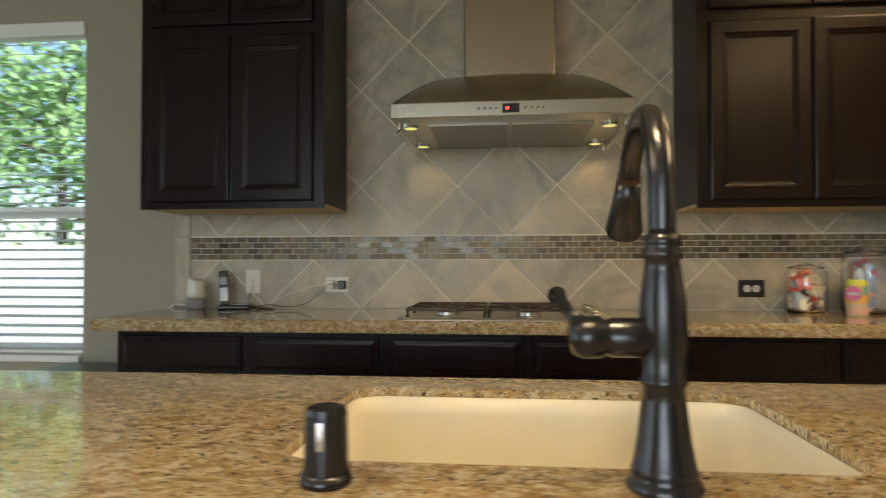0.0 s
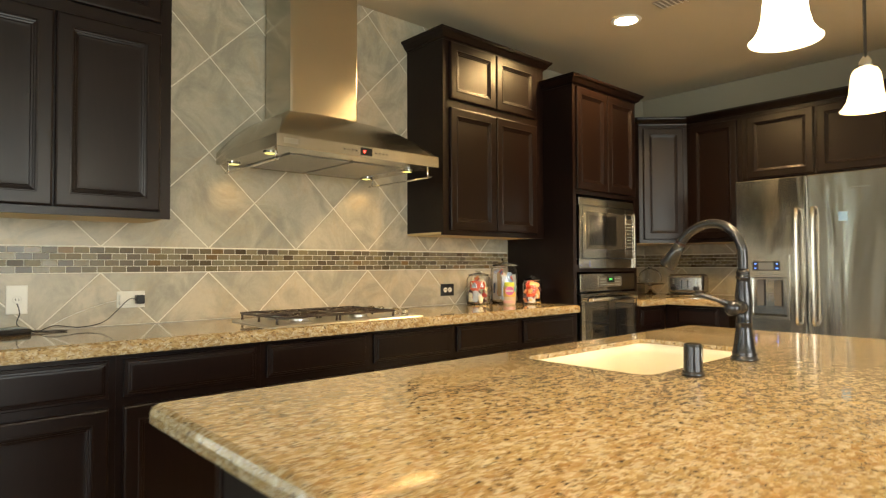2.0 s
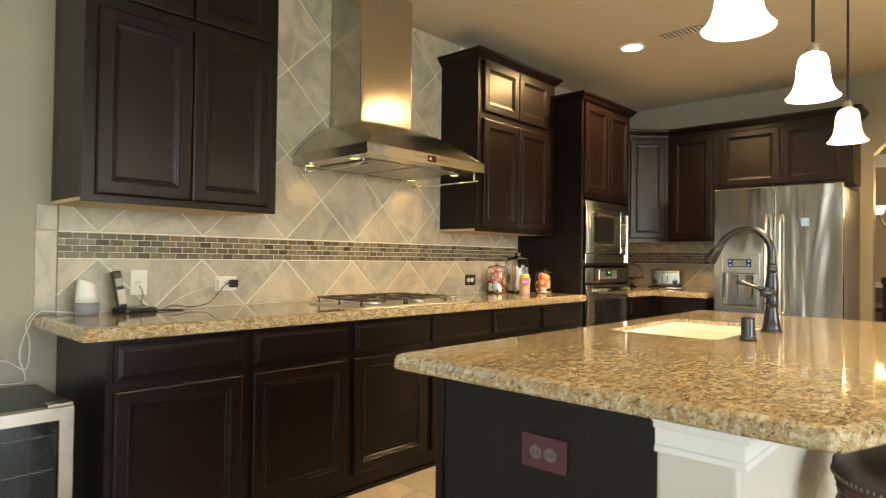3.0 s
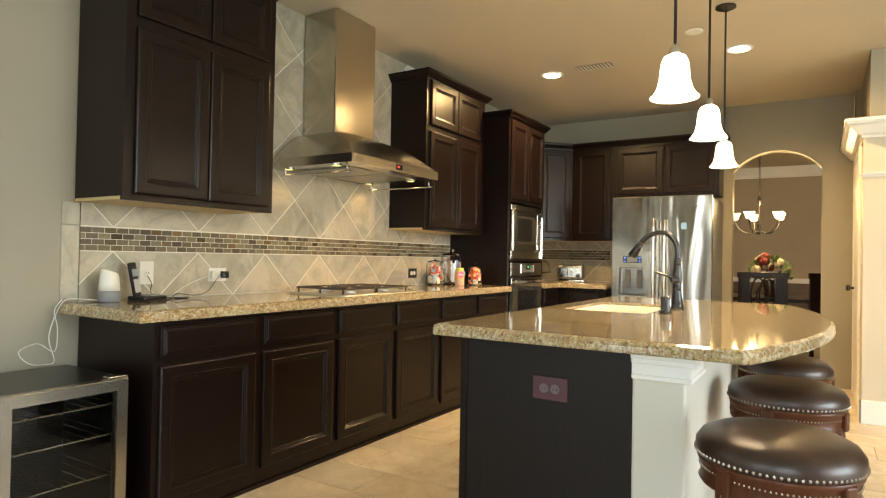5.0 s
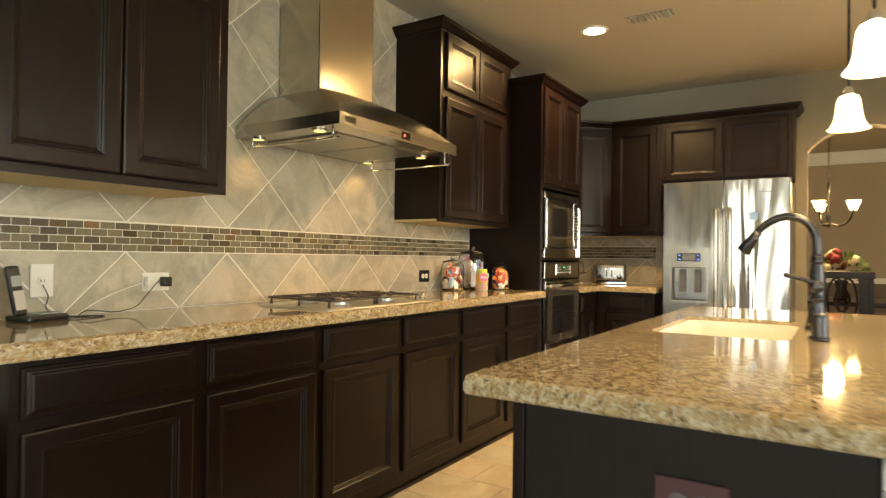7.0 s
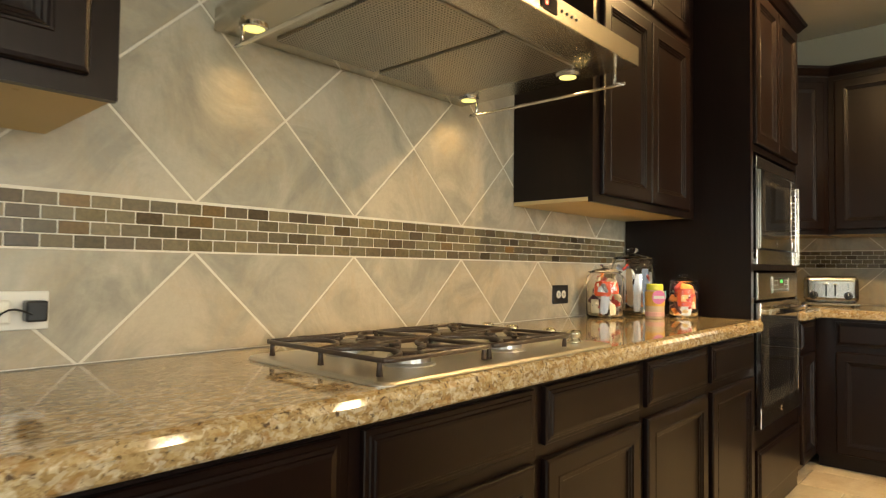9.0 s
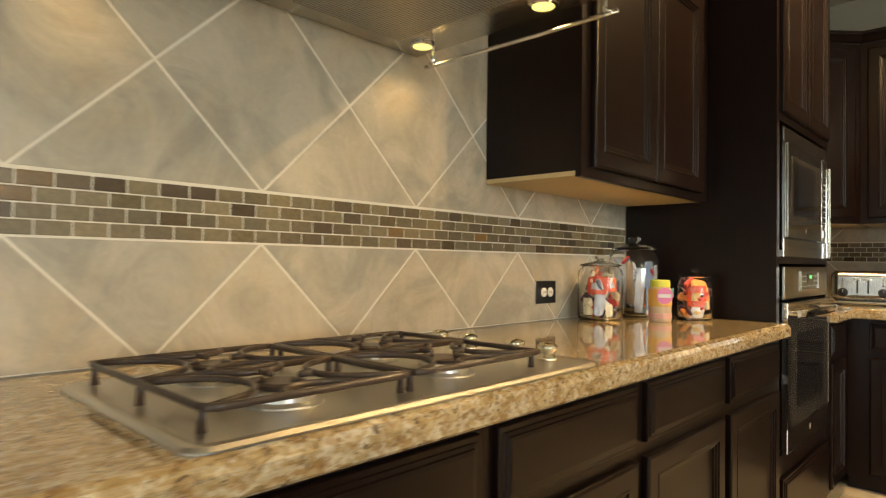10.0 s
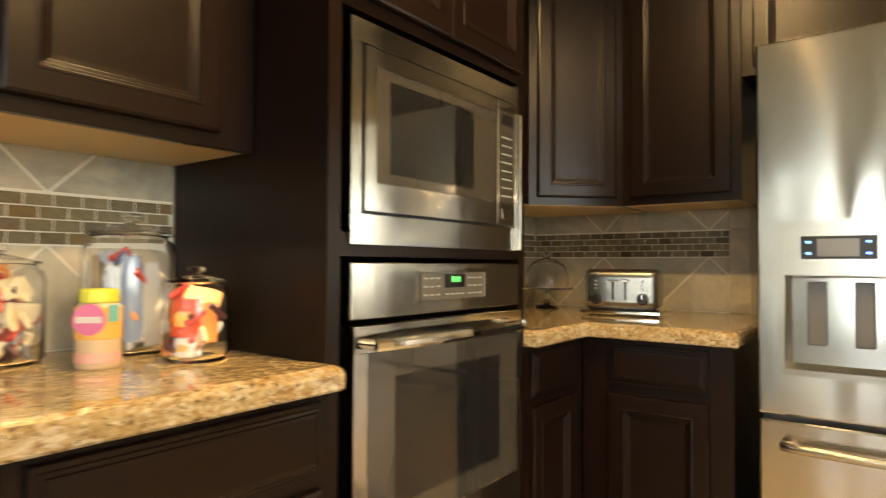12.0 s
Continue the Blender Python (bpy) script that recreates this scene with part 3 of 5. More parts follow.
def upper(x0, x1, label, z_top=2.60, front=2.79, crown_out=0.05, side_gap=0.045, right_gap=None, base=UZ0):
    u = thing("wall_cabinet", label, "cabinet", "wall cabinets", (x0, front, 0))
    dp = 3.13 - front
    w = x1 - x0
    bm = box(0, w, 0, dp, base + 0.018, z_top - 0.055)
    box(0, w, 0, 0.018, base, base + 0.018, bm=bm)
    part("carcass", bm, WOOD, u)
    bm = box(0.001, w - 0.001, 0.0185, dp, base + 0.004, base + 0.0175)
    for k in range(2):
        bm = lathe([(0.005, 0), (0.005, 0.003)], 10, (0.12 + k * (w - 0.24), 0.06, base + 0.0025), bm=bm)
    part("underside", bm, RAWWOOD, u, "unfinished maple underside")
    rg = side_gap if right_gap is None else right_gap
    dw = (w - side_gap - rg - 0.006) / 2
    for k in range(2):
        ox = side_gap + k * (dw + 0.006)
        part("door", panel(dw, 2.105 - base, DOOR, ox=ox, oz=base + 0.03), WOOD, u)
        part("upper_door", panel(dw, 2.535 - 2.185, DOOR, ox=ox, oz=2.185), WOOD, u)
    bm = crown([(0, dp), (0, 0), (w, 0), (w, dp)], z_top - 0.06, 0.06, crown_out)
    part("crown_moulding", bm, WOOD, u)
    return u


upper(-1.315, -0.480, "espresso wall cabinet with two tall doors under two small ones", front=2.745)
upper(1.09, 2.036, "espresso four-door wall cabinet between range hood and oven tower", side_gap=0.05, right_gap=0.09, base=1.362)

# ---- oven tower ----
TX0, TX1, TY = 2.04, 2.835, 2.545
tw = thing("oven_tower", "tall espresso cabinet that holds the microwave and the wall oven", "cabinet", "", (TX0, TY, 0))
W = TX1 - TX0
for a, c in ((0, 0.035), (W - 0.035, W)):
    part("side_panel", box(a, c, 0, 0.585, 0.05, 2.42), WOOD, tw)
part("back_panel", box(0.035, W - 0.035, 0.56, 0.585, 0.05, 2.42), WOOD, tw)
part("top_cupboard", box(0.035, W - 0.035, 0, 0.56, 1.66, 2.42), WOOD, tw)
part("middle_rail", box(0.035, W - 0.035, 0, 0.56, 1.13, 1.18), WOOD, tw)
part("drawer_box", box(0.035, W - 0.035, 0, 0.56, 0.05, 0.42), WOOD, tw)
part("plinth", box(0, W, 0.004, 0.585, 0, 0.05), WOOD, tw)
dw = (W - 0.07) / 2
for k in range(2):
    part("door", panel(dw, 0.70, DOOR, ox=0.032 + k * (dw + 0.006), oz=1.69), WOOD, tw)
part("drawer_front", panel(W - 0.08, 0.24, DRAWER, ox=0.04, oz=0.10), WOOD, tw)
part("crown_moulding", crown([(0, 0.585), (0, 0), (W, 0), (W, 0.585)], 2.40, 0.06, 0.05), WOOD, tw)

MX0, MW = 2.095, 0.685
mw = thing("microwave", "stainless steel built-in microwave with a dark glass door and trim kit", "microwave", "", (MX0, TY, 0))
bm = box(0, MW, -0.010, 0, 1.59, 1.64, 0.001, 1)
box(0, MW, -0.010, 0, 1.155, 1.222, 0.001, 1, bm=bm)
box(0, 0.030, -0.010, 0, 1.222, 1.59, bm=bm)
box(MW - 0.022, MW, -0.010, 0, 1.222, 1.59, bm=bm)
part("trim_frame", bm, MSTEEL, mw)
part("cavity", box(0.030, MW - 0.022, 0.0, 0.35, 1.222, 1.59), BLACKP, mw)
bm = box(0.036, 0.560, -0.016, -0.001, 1.228, 1.290)
box(0.036, 0.560, -0.016, -0.001, 1.545, 1.584, bm=bm)
box(0.036, 0.070, -0.016, -0.001, 1.290, 1.545, bm=bm)
part("door", bm, MSTEEL, mw)
part("door_glass", box(0.070, 0.560, -0.0145, -0.001, 1.290, 1.545), REFLG, mw)
part("window", box(0.115, 0.445, -0.0152, -0.0146, 1.315, 1.522), BLACKG, mw)
part("control_panel", box(0.566, MW - 0.026, -0.016, -0.001, 1.228, 1.584, 0.002), MSTEEL, mw)
part("keypad", box(0.570, MW - 0.034, -0.0172, -0.016, 1.29, 1.555), REFLG, mw)
part("display", box(0.582, 0.640, -0.0180, -0.0172, 1.515, 1.545), BLACKP, mw)
bm = None
for r_ in range(8):
    for c_ in range(3):
        bm = box(0.584 + c_ * 0.019, 0.598 + c_ * 0.019, -0.0178, -0.0172, 1.308 + r_ * 0.024, 1.313 + r_ * 0.024, bm=bm)
part("buttons", bm, LCD, mw)
part("badge", lathe([(0.014, 0), (0.014, 0.003)], 20, m=Matrix.Translation((0.31, -0.016, 1.258)) @ pose(0, 0, 0, 90, 0, 0)), CHROME, mw)
part("open_button", box(0.588, 0.636, -0.018, -0.016, 1.245, 1.275, 0.001), CHROME, mw)
part("side_rail", box(MW - 0.010, MW, -0.026, -0.010, 1.155, 1.56, 0.003), MSTEEL, mw)

ov = thing("wall_oven", "stainless steel wall oven with a bar handle and dark glass", "oven", "", (MX0, TY, 0))
part("fascia", box(0, MW, -0.014, 0, 0.995, 1.118, 0.003), MSTEEL, ov)
rim = box(0.215, 0.508, -0.019, -0.014, 1.022, 1.028)
box(0.215, 0.508, -0.019, -0.014, 1.094, 1.100, bm=rim)
box(0.215, 0.221, -0.019, -0.014, 1.028, 1.094, bm=rim)
box(0.496, 0.508, -0.019, -0.014, 1.028, 1.094, bm=rim)
part("panel_rim", rim, CHROME, ov)
part("control_panel", box(0.221, 0.496, -0.0165, -0.014, 1.028, 1.094), material("panel_grey", (0.22, 0.21, 0.19), 0.25, 0.6)[0], ov)
part("display", box(0.318, 0.405, -0.0180, -0.0165, 1.056, 1.090), BLACKG, ov)
bm = None
for k in range(4):
    bm = box(0.346 + k * 0.010, 0.3485 + k * 0.010, -0.0187, -0.0180, 1.070, 1.084, bm=bm)
    bm = box(0.350 + k * 0.010, 0.3515 + k * 0.010, -0.0187, -0.0180, 1.070, 1.084, bm=bm)
part("digits", bm, GREENLED, ov)
bm = None
for c in range(3):
    for r_ in range(3):
        bm = box(0.236 + c * 0.024, 0.250 + c * 0.024, -0.0171, -0.0165, 1.038 + r_ * 0.020, 1.042 + r_ * 0.020, bm=bm)
        bm = box(0.420 + c * 0.024, 0.434 + c * 0.024, -0.0171, -0.0165, 1.038 + r_ * 0.020, 1.042 + r_ * 0.020, bm=bm)
for c in range(4):
    bm = box(0.322 + c * 0.021, 0.336 + c * 0.021, -0.0171, -0.0165, 1.038, 1.042, bm=bm)
part("buttons", bm, LCD, ov)
part("cavity", box(0.02, MW - 0.02, 0.0, 0.5, 0.44, 0.980), BLACKP, ov)
bm = box(0, MW, -0.024, -0.002, 0.925, 0.984, 0.002, 1)
box(0, MW, -0.024, -0.002, 0.43, 0.52, 0.002, 1, bm=bm)
box(0, 0.040, -0.024, -0.002, 0.52, 0.925, bm=bm)
box(MW - 0.028, MW, -0.024, -0.002, 0.52, 0.925, bm=bm)
part("door", bm, MSTEEL, ov)
part("door_glass", box(0.040, MW - 0.028, -0.0225, -0.002, 0.52, 0.925), REFLG, ov)
part("window", box(0.13, MW - 0.12, -0.0232, -0.0226, 0.58, 0.865), BLACKG, ov)
tmp = bmesh.new()
rings = []
for k in range(17):
    f = k / 16
    x = 0.035 + f * (MW - 0.07)
    y = -0.052 - 0.026 * math.sin(math.pi * f) ** 0.7
    rings.append([tmp.verts.new((x, y + a, 0.945 + c)) for a, c in ((0.004, -0.014), (-0.004, -0.013), (-0.007, -0.006), (-0.008, 0.004), (-0.005, 0.012), (0.004, 0.014))])
for a, b in zip(rings, rings[1:]):
    for k in range(6):
        tmp.faces.new((a[k], a[(k + 1) % 6], b[(k + 1) % 6], b[k]))
tmp.faces.new(rings[0][::-1])
tmp.faces.new(rings[-1])
for x in (0.045, MW - 0.045):
    tube([(x, -0.022, 0.945), (x, -0.052, 0.945)], 0.010, 14, bm=tmp)
part("handle", tmp, CHROME, ov)
part("badge", lathe([(0.013, 0), (0.013, 0.003)], 16, m=Matrix.Translation((0.34, -0.024, 0.474)) @ pose(0, 0, 0, 90, 0, 0)), CHROME, ov)

# ---- corner: base and wall cabinets, worktop ----
u = thing("base_cabinet", "espresso corner base cabinet beside the oven tower", "cabinet", "base cabinets", (2.84, FY, 0))
bm = box(0, 0.41, 0, 0.585, 0.075, 0.864)
box(0, 0.41, 0.055, 0.585, 0, 0.075, bm=bm)
part("carcass", bm, WOOD, u)
part("drawer_front", panel(0.30, 0.138, DRAWER, ox=0.03, oz=0.706), WOOD, u)
part("door", panel(0.30, 0.575, DOOR, ox=0.03, oz=0.098), WOOD, u)
CRX = 3.24
u = thing("base_cabinet", "espresso base cabinet with drawer and door beside the fridge", "cabinet", "base cabinets", (CRX + 0.02, FY - 0.001, 0), -90)
bm = box(0, 0.50, 0, 0.73, 0.075, 0.864)
box(0, 0.50, 0.055, 0.73, 0, 0.075, bm=bm)
part("carcass", bm, WOOD, u)
part("drawer_front", panel(0.33, 0.138, DRAWER, ox=0.10, oz=0.706), WOOD, u)
part("door", panel(0.33, 0.575, DOOR, ox=0.10, oz=0.098), WOOD, u)
worktop("polished gold and brown granite corner worktop under the toaster", "", [(2.84, 2.50), (CRX - 0.03, 2.50), (CRX - 0.03, 2.02), (3.992, 2.02), (3.992, 3.132), (2.84, 3.132)])

UTOP = 2.43
UB = 1.362


def prism(points, z0, z1, bm=None):
    tmp = bmesh.new()
    low = [tmp.verts.new((x, y, z0)) for x, y in points]
    top = [tmp.verts.new((x, y, z1)) for x, y in points]
    for i in range(len(points)):
        j = (i + 1) % len(points)
        tmp.faces.new((low[i], low[j], top[j], top[i]))
    tmp.faces.new(low[::-1])
    tmp.faces.new(top)
    return merge(bm, tmp)


DX, DY = 3.385, 2.835  # the slanted front runs from here to (DX + 0.285, DY - 0.285)
u = thing("wall_cabinet", "narrow espresso wall cabinet between the oven tower and the corner", "cabinet", "wall cabinets", (2.84, DY, 0))
part("carcass", box(0, DX - 2.842, 0, 0.295, UB, UTOP - 0.05), WOOD, u)
part("door", panel(0.47, UTOP - 0.09 - UB - 0.03, DOOR, ox=0.04, oz=UB + 0.03), WOOD, u)
part("underside", box(0.01, DX - 2.85, 0.01, 0.285, UB - 0.004, UB - 0.0005), RAWWOOD, u)
u = thing("wall_cabinet", "espresso corner wall cabinet with a slanted front and one tall door", "cabinet", "wall cabinets", (0, 0, 0))
CORNER = [(DX, DY), (DX + 0.285, DY - 0.285), (3.995, DY - 0.285), (3.995, 3.13), (DX, 3.13)]
part("carcass", prism(CORNER, UB, UTOP - 0.05), WOOD, u)
part("underside", prism([(DX + 0.01, DY + 0.01), (DX + 0.285, DY - 0.265), (3.98, DY - 0.265), (3.98, 3.12), (DX + 0.01, 3.12)], UB - 0.004, UB - 0.0005), RAWWOOD, u)
part("door", panel(0.335, UTOP - 0.09 - UB - 0.03, DOOR, ox=0.034, oz=UB + 0.03), WOOD, u, pose_m=pose(DX, DY, 0, 0, 0, -45))
u = thing("wall_cabinet", "espresso wall cabinet with one tall door beside the fridge", "cabinet", "wall cabinets", (DX + 0.285, DY - 0.287, 0), -90)
EW = DY - 0.287 - 2.096
part("carcass", box(0, EW, 0, 0.325, UB, UTOP - 0.05), WOOD, u)
part("door", panel(EW - 0.07, UTOP - 0.09 - UB - 0.03, DOOR, ox=0.035, oz=UB + 0.03), WOOD, u)
part("underside", box(0.01, EW - 0.01, 0.01, 0.315, UB - 0.004, UB - 0.0005), RAWWOOD, u)
part("crown_moulding", crown([(-0.26 - 0.285 - 0.01, -0.285), (-0.285, -0.285), (0, 0), (EW + 1.05, 0), (EW + 1.05, 0.33)], UTOP - 0.06, 0.06, 0.05), WOOD, u)
u = thing("fridge_cabinet", "espresso cabinet with two doors above the fridge", "cabinet", "", (3.67, 2.094, 0), -90)
part("carcass", box(0, 1.04, 0, 0.33, 1.82, UTOP - 0.05), WOOD, u)
for k in range(2):
    part("door", panel(0.47, 0.49, DOOR, ox=0.04 + k * 0.49, oz=1.85), WOOD, u)

# ---- fridge ----
FX, FY0, FY1 = 3.225, 1.05, 1.97
fr = thing("fridge", "stainless steel french-door fridge with a water dispenser", "fridge", "", (FX, FY1, 0), -90)
FWD = FY1 - FY0
part("body", box(0.004, FWD - 0.004, 0.065, 0.74, 0.02, 1.755, 0.004), material("fridge_grey", (0.20, 0.20, 0.20), 0.45)[0], fr)
part("top_hinges", box(0.03, 0.11, 0.02, 0.12, 1.757, 1.775, 0.004), BLACKP, fr)
bm = slab(rounded_rect(0, FWD / 2 - 0.003, 0.68, 1.78, 0.006), -0.06, 0, 0.007, [[(0.073, 0.818), (0.337, 0.818), (0.337, 1.088), (0.073, 1.088)]])
ld = part("door", bm, FSTEEL, fr, pose_m=pose(0, 0, 0, 90, 0, 0))
rd = part("door", box(FWD / 2 + 0.003, FWD, 0, 0.06, 0.68, 1.78, 0.008, 3), FSTEEL, fr)
part("freezer_drawer", box(0, FWD, 0, 0.06, 0.08, 0.665, 0.008, 3), FSTEEL, fr)
for hx in (FWD / 2 - 0.05, FWD / 2 + 0.05):
    bm = tube(smooth_path([(hx, -0.002, 1.55), (hx, -0.05, 1.53), (hx, -0.058, 1.30), (hx, -0.058, 1.0), (hx, -0.05, 0.80), (hx, -0.002, 0.78)], 4), 0.013, 12)
    part("handle", bm, STEEL, fr, smooth=True)
bm = tube(smooth_path([(0.10, -0.002, 0.60), (0.12, -0.05, 0.60), (FWD - 0.12, -0.05, 0.60), (FWD - 0.10, -0.002, 0.60)], 4), 0.013, 12)
part("handle", bm, STEEL, fr, smooth=True)
dsp = part("dispenser", frame_box(0.055, 0.355, 0.80, 1.245, 0.018, -0.012, 0.001), STEEL, fr)
part("dispenser_panel", box(0.073, 0.337, -0.006, 0.001, 1.09, 1.227), STEEL, dsp)
part("display", box(0.115, 0.295, -0.009, -0.006, 1.135, 1.20, 0.001), BLACKP, dsp)
part("screen", box(0.155, 0.255, -0.0105, -0.009, 1.142, 1.192), material("screen_grey", (0.16, 0.17, 0.18), 0.2)[0], dsp)
bm = None
for bx in (0.128, 0.270):
    for bz in (1.148, 1.18):
        bm = box(bx, bx + 0.012, -0.0105, -0.009, bz, bz + 0.006, bm=bm)
part("indicator_lights", bm, BLUELED, dsp)
NICHE = material("niche_steel", (0.55, 0.54, 0.52), 0.14, 1.0)[0]
bm = bmesh.new()
near = [bm.verts.new((x, 0.001, z)) for x, z in ((0.0735, 0.8185), (0.3365, 0.8185), (0.3365, 1.0875), (0.0735, 1.0875))]
far = [bm.verts.new((x, 0.055, z)) for x, z in ((0.085, 0.829), (0.325, 0.829), (0.325, 1.080), (0.085, 1.080))]
for i in range(4):
    bm.faces.new((near[i], near[(i + 1) % 4], far[(i + 1) % 4], far[i]))
bm.faces.new(far)
part("niche", bm, NICHE, dsp)
for px in (0.125, 0.24):
    part("paddle", box(px, px + 0.048, 0.034, 0.042, 0.885, 1.07, 0.005), material("paddle_grey", (0.11, 0.11, 0.115), 0.25)[0], dsp)
part("logo_plate", box(FWD - 0.20, FWD - 0.10, -0.002, 0.001, 1.67, 1.68), CHROME, fr)
part("magnet", box(FWD - 0.27, FWD - 0.22, -0.004, 0.0005, 1.46, 1.52, 0.001), material("magnet_blue", (0.2, 0.35, 0.6), 0.5)[0], fr)

# ---- island ----
IX0, IX1, IY1, IYF, IBOW = -0.955, 1.30, 1.39, 0.36, 0.215
half = (IX1 - IX0) / 2
rad = (half * half + IBOW * IBOW) / (2 * IBOW)
pts = []
for i in range(29):
    x = IX0 + (IX1 - IX0) * i / 28
    pts.append((x, (IYF - IBOW + rad) - math.sqrt(rad * rad - (x - (IX0 + half)) ** 2)))


def soften(outline, idx, r=0.02):
    out = []
    for i, p in enumerate(outline):
        if i in idx:
            a, b, c = Vector(outline[i - 1]), Vector(p), Vector(outline[(i + 1) % len(outline)])
            p1, p2 = b + (a - b).normalized() * r, b + (c - b).normalized() * r
            for k in range(5):
                t = k / 4
                q = p1 * (1 - t) ** 2 + b * 2 * t * (1 - t) + p2 * t * t
                out.append((q.x, q.y))
        else:
            out.append(p)
    return out


outline = soften(pts + [(IX1, IY1), (IX0, IY1)], {0, 28, 29, 30}, 0.025)
SX0, SX1, SY0, SY1 = 0.025, 0.69, 0.87, 1.27
hole = rounded_rect(SX0, SX1, SY0, SY1, 0.05)
isl = thing("island", "kitchen island with dark end panel, beige column and knee wall", "island")
bm = box(-0.83, 1.18, 0.70, 1.31, 0.0, 0.655)
box(-0.83, -0.03, 0.70, 1.31, 0.655, 0.874, bm=bm)
box(0.76, 1.18, 0.70, 1.31, 0.655, 0.874, bm=bm)
box(-0.03, 0.76, 0.70, 0.80, 0.655, 0.874, bm=bm)
box(-0.03, 0.76, 1.298, 1.31, 0.655, 0.874, bm=bm)
part("cabinet_body", bm, WOOD, isl)
part("end_panel", box(-0.838, -0.8305, 0.70, 1.298, 0.0, 0.874), dark_wood("end_panel_wood", (0.010, 0.007, 0.006), 0.45), isl, "scuffed dark end panel")
part("corner_post", box(-0.845, -0.815, 1.2985, 1.325, 0, 0.874, 0.003), WOOD, isl)
part("knee_wall", box(-0.62, 1.18, 0.542, 0.699, 0, 0.874), COLUMN, isl, "beige painted knee wall")
part("column", box(-0.85, -0.62, 0.538, 0.699, 0, 0.80, 0.010, 3), COLUMN, isl, "beige painted column")
bm = box(-0.862, -0.608, 0.52, 0.6985, 0.785, 0.80, 0.003)
box(-0.855, -0.615, 0.526, 0.6985, 0.80, 0.835, bm=bm)
box(-0.868, -0.602, 0.514, 0.6985, 0.835, 0.850, 0.003, bm=bm)
box(-0.876, -0.594, 0.506, 0.6985, 0.850, 0.873, 0.003, bm=bm)
part("capital", bm, WHITE, isl, "white painted column capital")
worktop("polished gold granite island top with a bowed bar edge", "", outline, [hole], 0.018, 0.874)
# sink
sk = thing("sink", "cream undermount single-bowl sink set in the island", "sink")
tmp = bmesh.new()
rings = []
for r_in, z in ((-0.02, 0.8735), (-0.001, 0.8735), (0.0012, 0.899), (0.004, 0.899), (0.005, 0.868), (0.004, 0.75), (0.02, 0.69), (0.05, 0.675)):
    rings.append([tmp.verts.new((x, y, z)) for x, y in rounded_rect(SX0 + r_in, SX1 - r_in, SY0 + r_in, SY1 - r_in, max(0.02, 0.055 - r_in * 0.5))])
for a, b in zip(rings, rings[1:]):
    for i in range(len(a)):
        tmp.faces.new((a[i], a[(i + 1) % len(a)], b[(i + 1) % len(a)], b[i]))
tmp.faces.new(rings[-1])
part("basin", tmp, SINK, sk, smooth=True)
part("drain", lathe([(0.045, 0), (0.045, 0.003), (0.03, 0.004), (0.028, 0.002)], 24, ((SX0 + SX1) / 2, 1.07, 0.675)), CHROME, sk)

# faucet
fa = thing("faucet", "dark bronze pull-down kitchen faucet with a gooseneck spout", "faucet", "", (0.445, 0.815, CT))
body = [(0.036, 0), (0.037, 0.004), (0.034, 0.010), (0.031, 0.014), (0.033, 0.018), (0.0305, 0.024), (0.026, 0.05), (0.0215, 0.085), (0.0205, 0.10), (0.0225, 0.103), (0.0225, 0.108), (0.020, 0.112), (0.022, 0.135), (0.0235, 0.155), (0.022, 0.185), (0.018, 0.215), (0.0165, 0.225), (0.0195, 0.228), (0.0195, 0.234), (0.0165, 0.237), (0.0185, 0.241), (0.0185, 0.246), (0.0145, 0.252)]
part("body", lathe(body, 36), BRONZE, fa, smooth=True)
part("valve", tube([(-0.005, 0, 0.148), (-0.03, 0, 0.148), (-0.05, 0, 0.148), (-0.056, 0, 0.148), (-0.060, 0, 0.148), (-0.078, 0, 0.148), (-0.088, 0, 0.148), (-0.092, 0, 0.148)], [0.019, 0.020, 0.020, 0.0175, 0.021, 0.0215, 0.017, 0.008], 24), BRONZE, fa, smooth=True)
part("lever", tube([(-0.080, 0.010, 0.160), (-0.088, 0.035, 0.170), (-0.094, 0.075, 0.182), (-0.096, 0.088, 0.185), (-0.0965, 0.096, 0.186)], [0.010, 0.006, 0.0075, 0.011, 0.004], 14), BRONZE, fa, smooth=True)
SD = Vector((0.03, 1.0, 0))
prof = [(0, 0.25), (0, 0.29), (0.004, 0.32), (0.018, 0.350), (0.045, 0.376), (0.08, 0.387), (0.115, 0.383), (0.148, 0.368), (0.170, 0.350), (0.182, 0.334)]
neck = smooth_path([tuple(SD * u + Vector((0, 0, z))) for u, z in prof], 4)
part("spout", tube(neck, 0.0135, 18), BRONZE, fa, smooth=True)
e, d = Vector(neck[-1]), (Vector(neck[-1]) - Vector(neck[-3])).normalized()
part("spray_collar", tube([e - d * 0.002, e + d * 0.006], 0.0155, 20), material("copper_ring", (0.13, 0.09, 0.075), 0.3, 0.9)[0], fa)
part("spray_head", tube([e + d * 0.006, e + d * 0.03, e + d * 0.080, e + d * 0.087], [0.0155, 0.0175, 0.025, 0.022], 24), BRONZE, fa, smooth=True)
ag = thing("air_gap", "dark bronze dishwasher air gap cap beside the sink", "air gap", "", (0.108, 0.80, CT))
part("base_ring", lathe([(0.026, 0), (0.027, 0.004), (0.025, 0.012)], 28), BRONZE, ag, smooth=True)
part("cap", lathe([(0.0225, 0.012), (0.0215, 0.070), (0.020, 0.076), (0.015, 0.078)], 28), BRONZE, ag)
part("slot", box(-0.0035, 0.0035, -0.0235, -0.02, 0.038, 0.066), CHROME, ag)

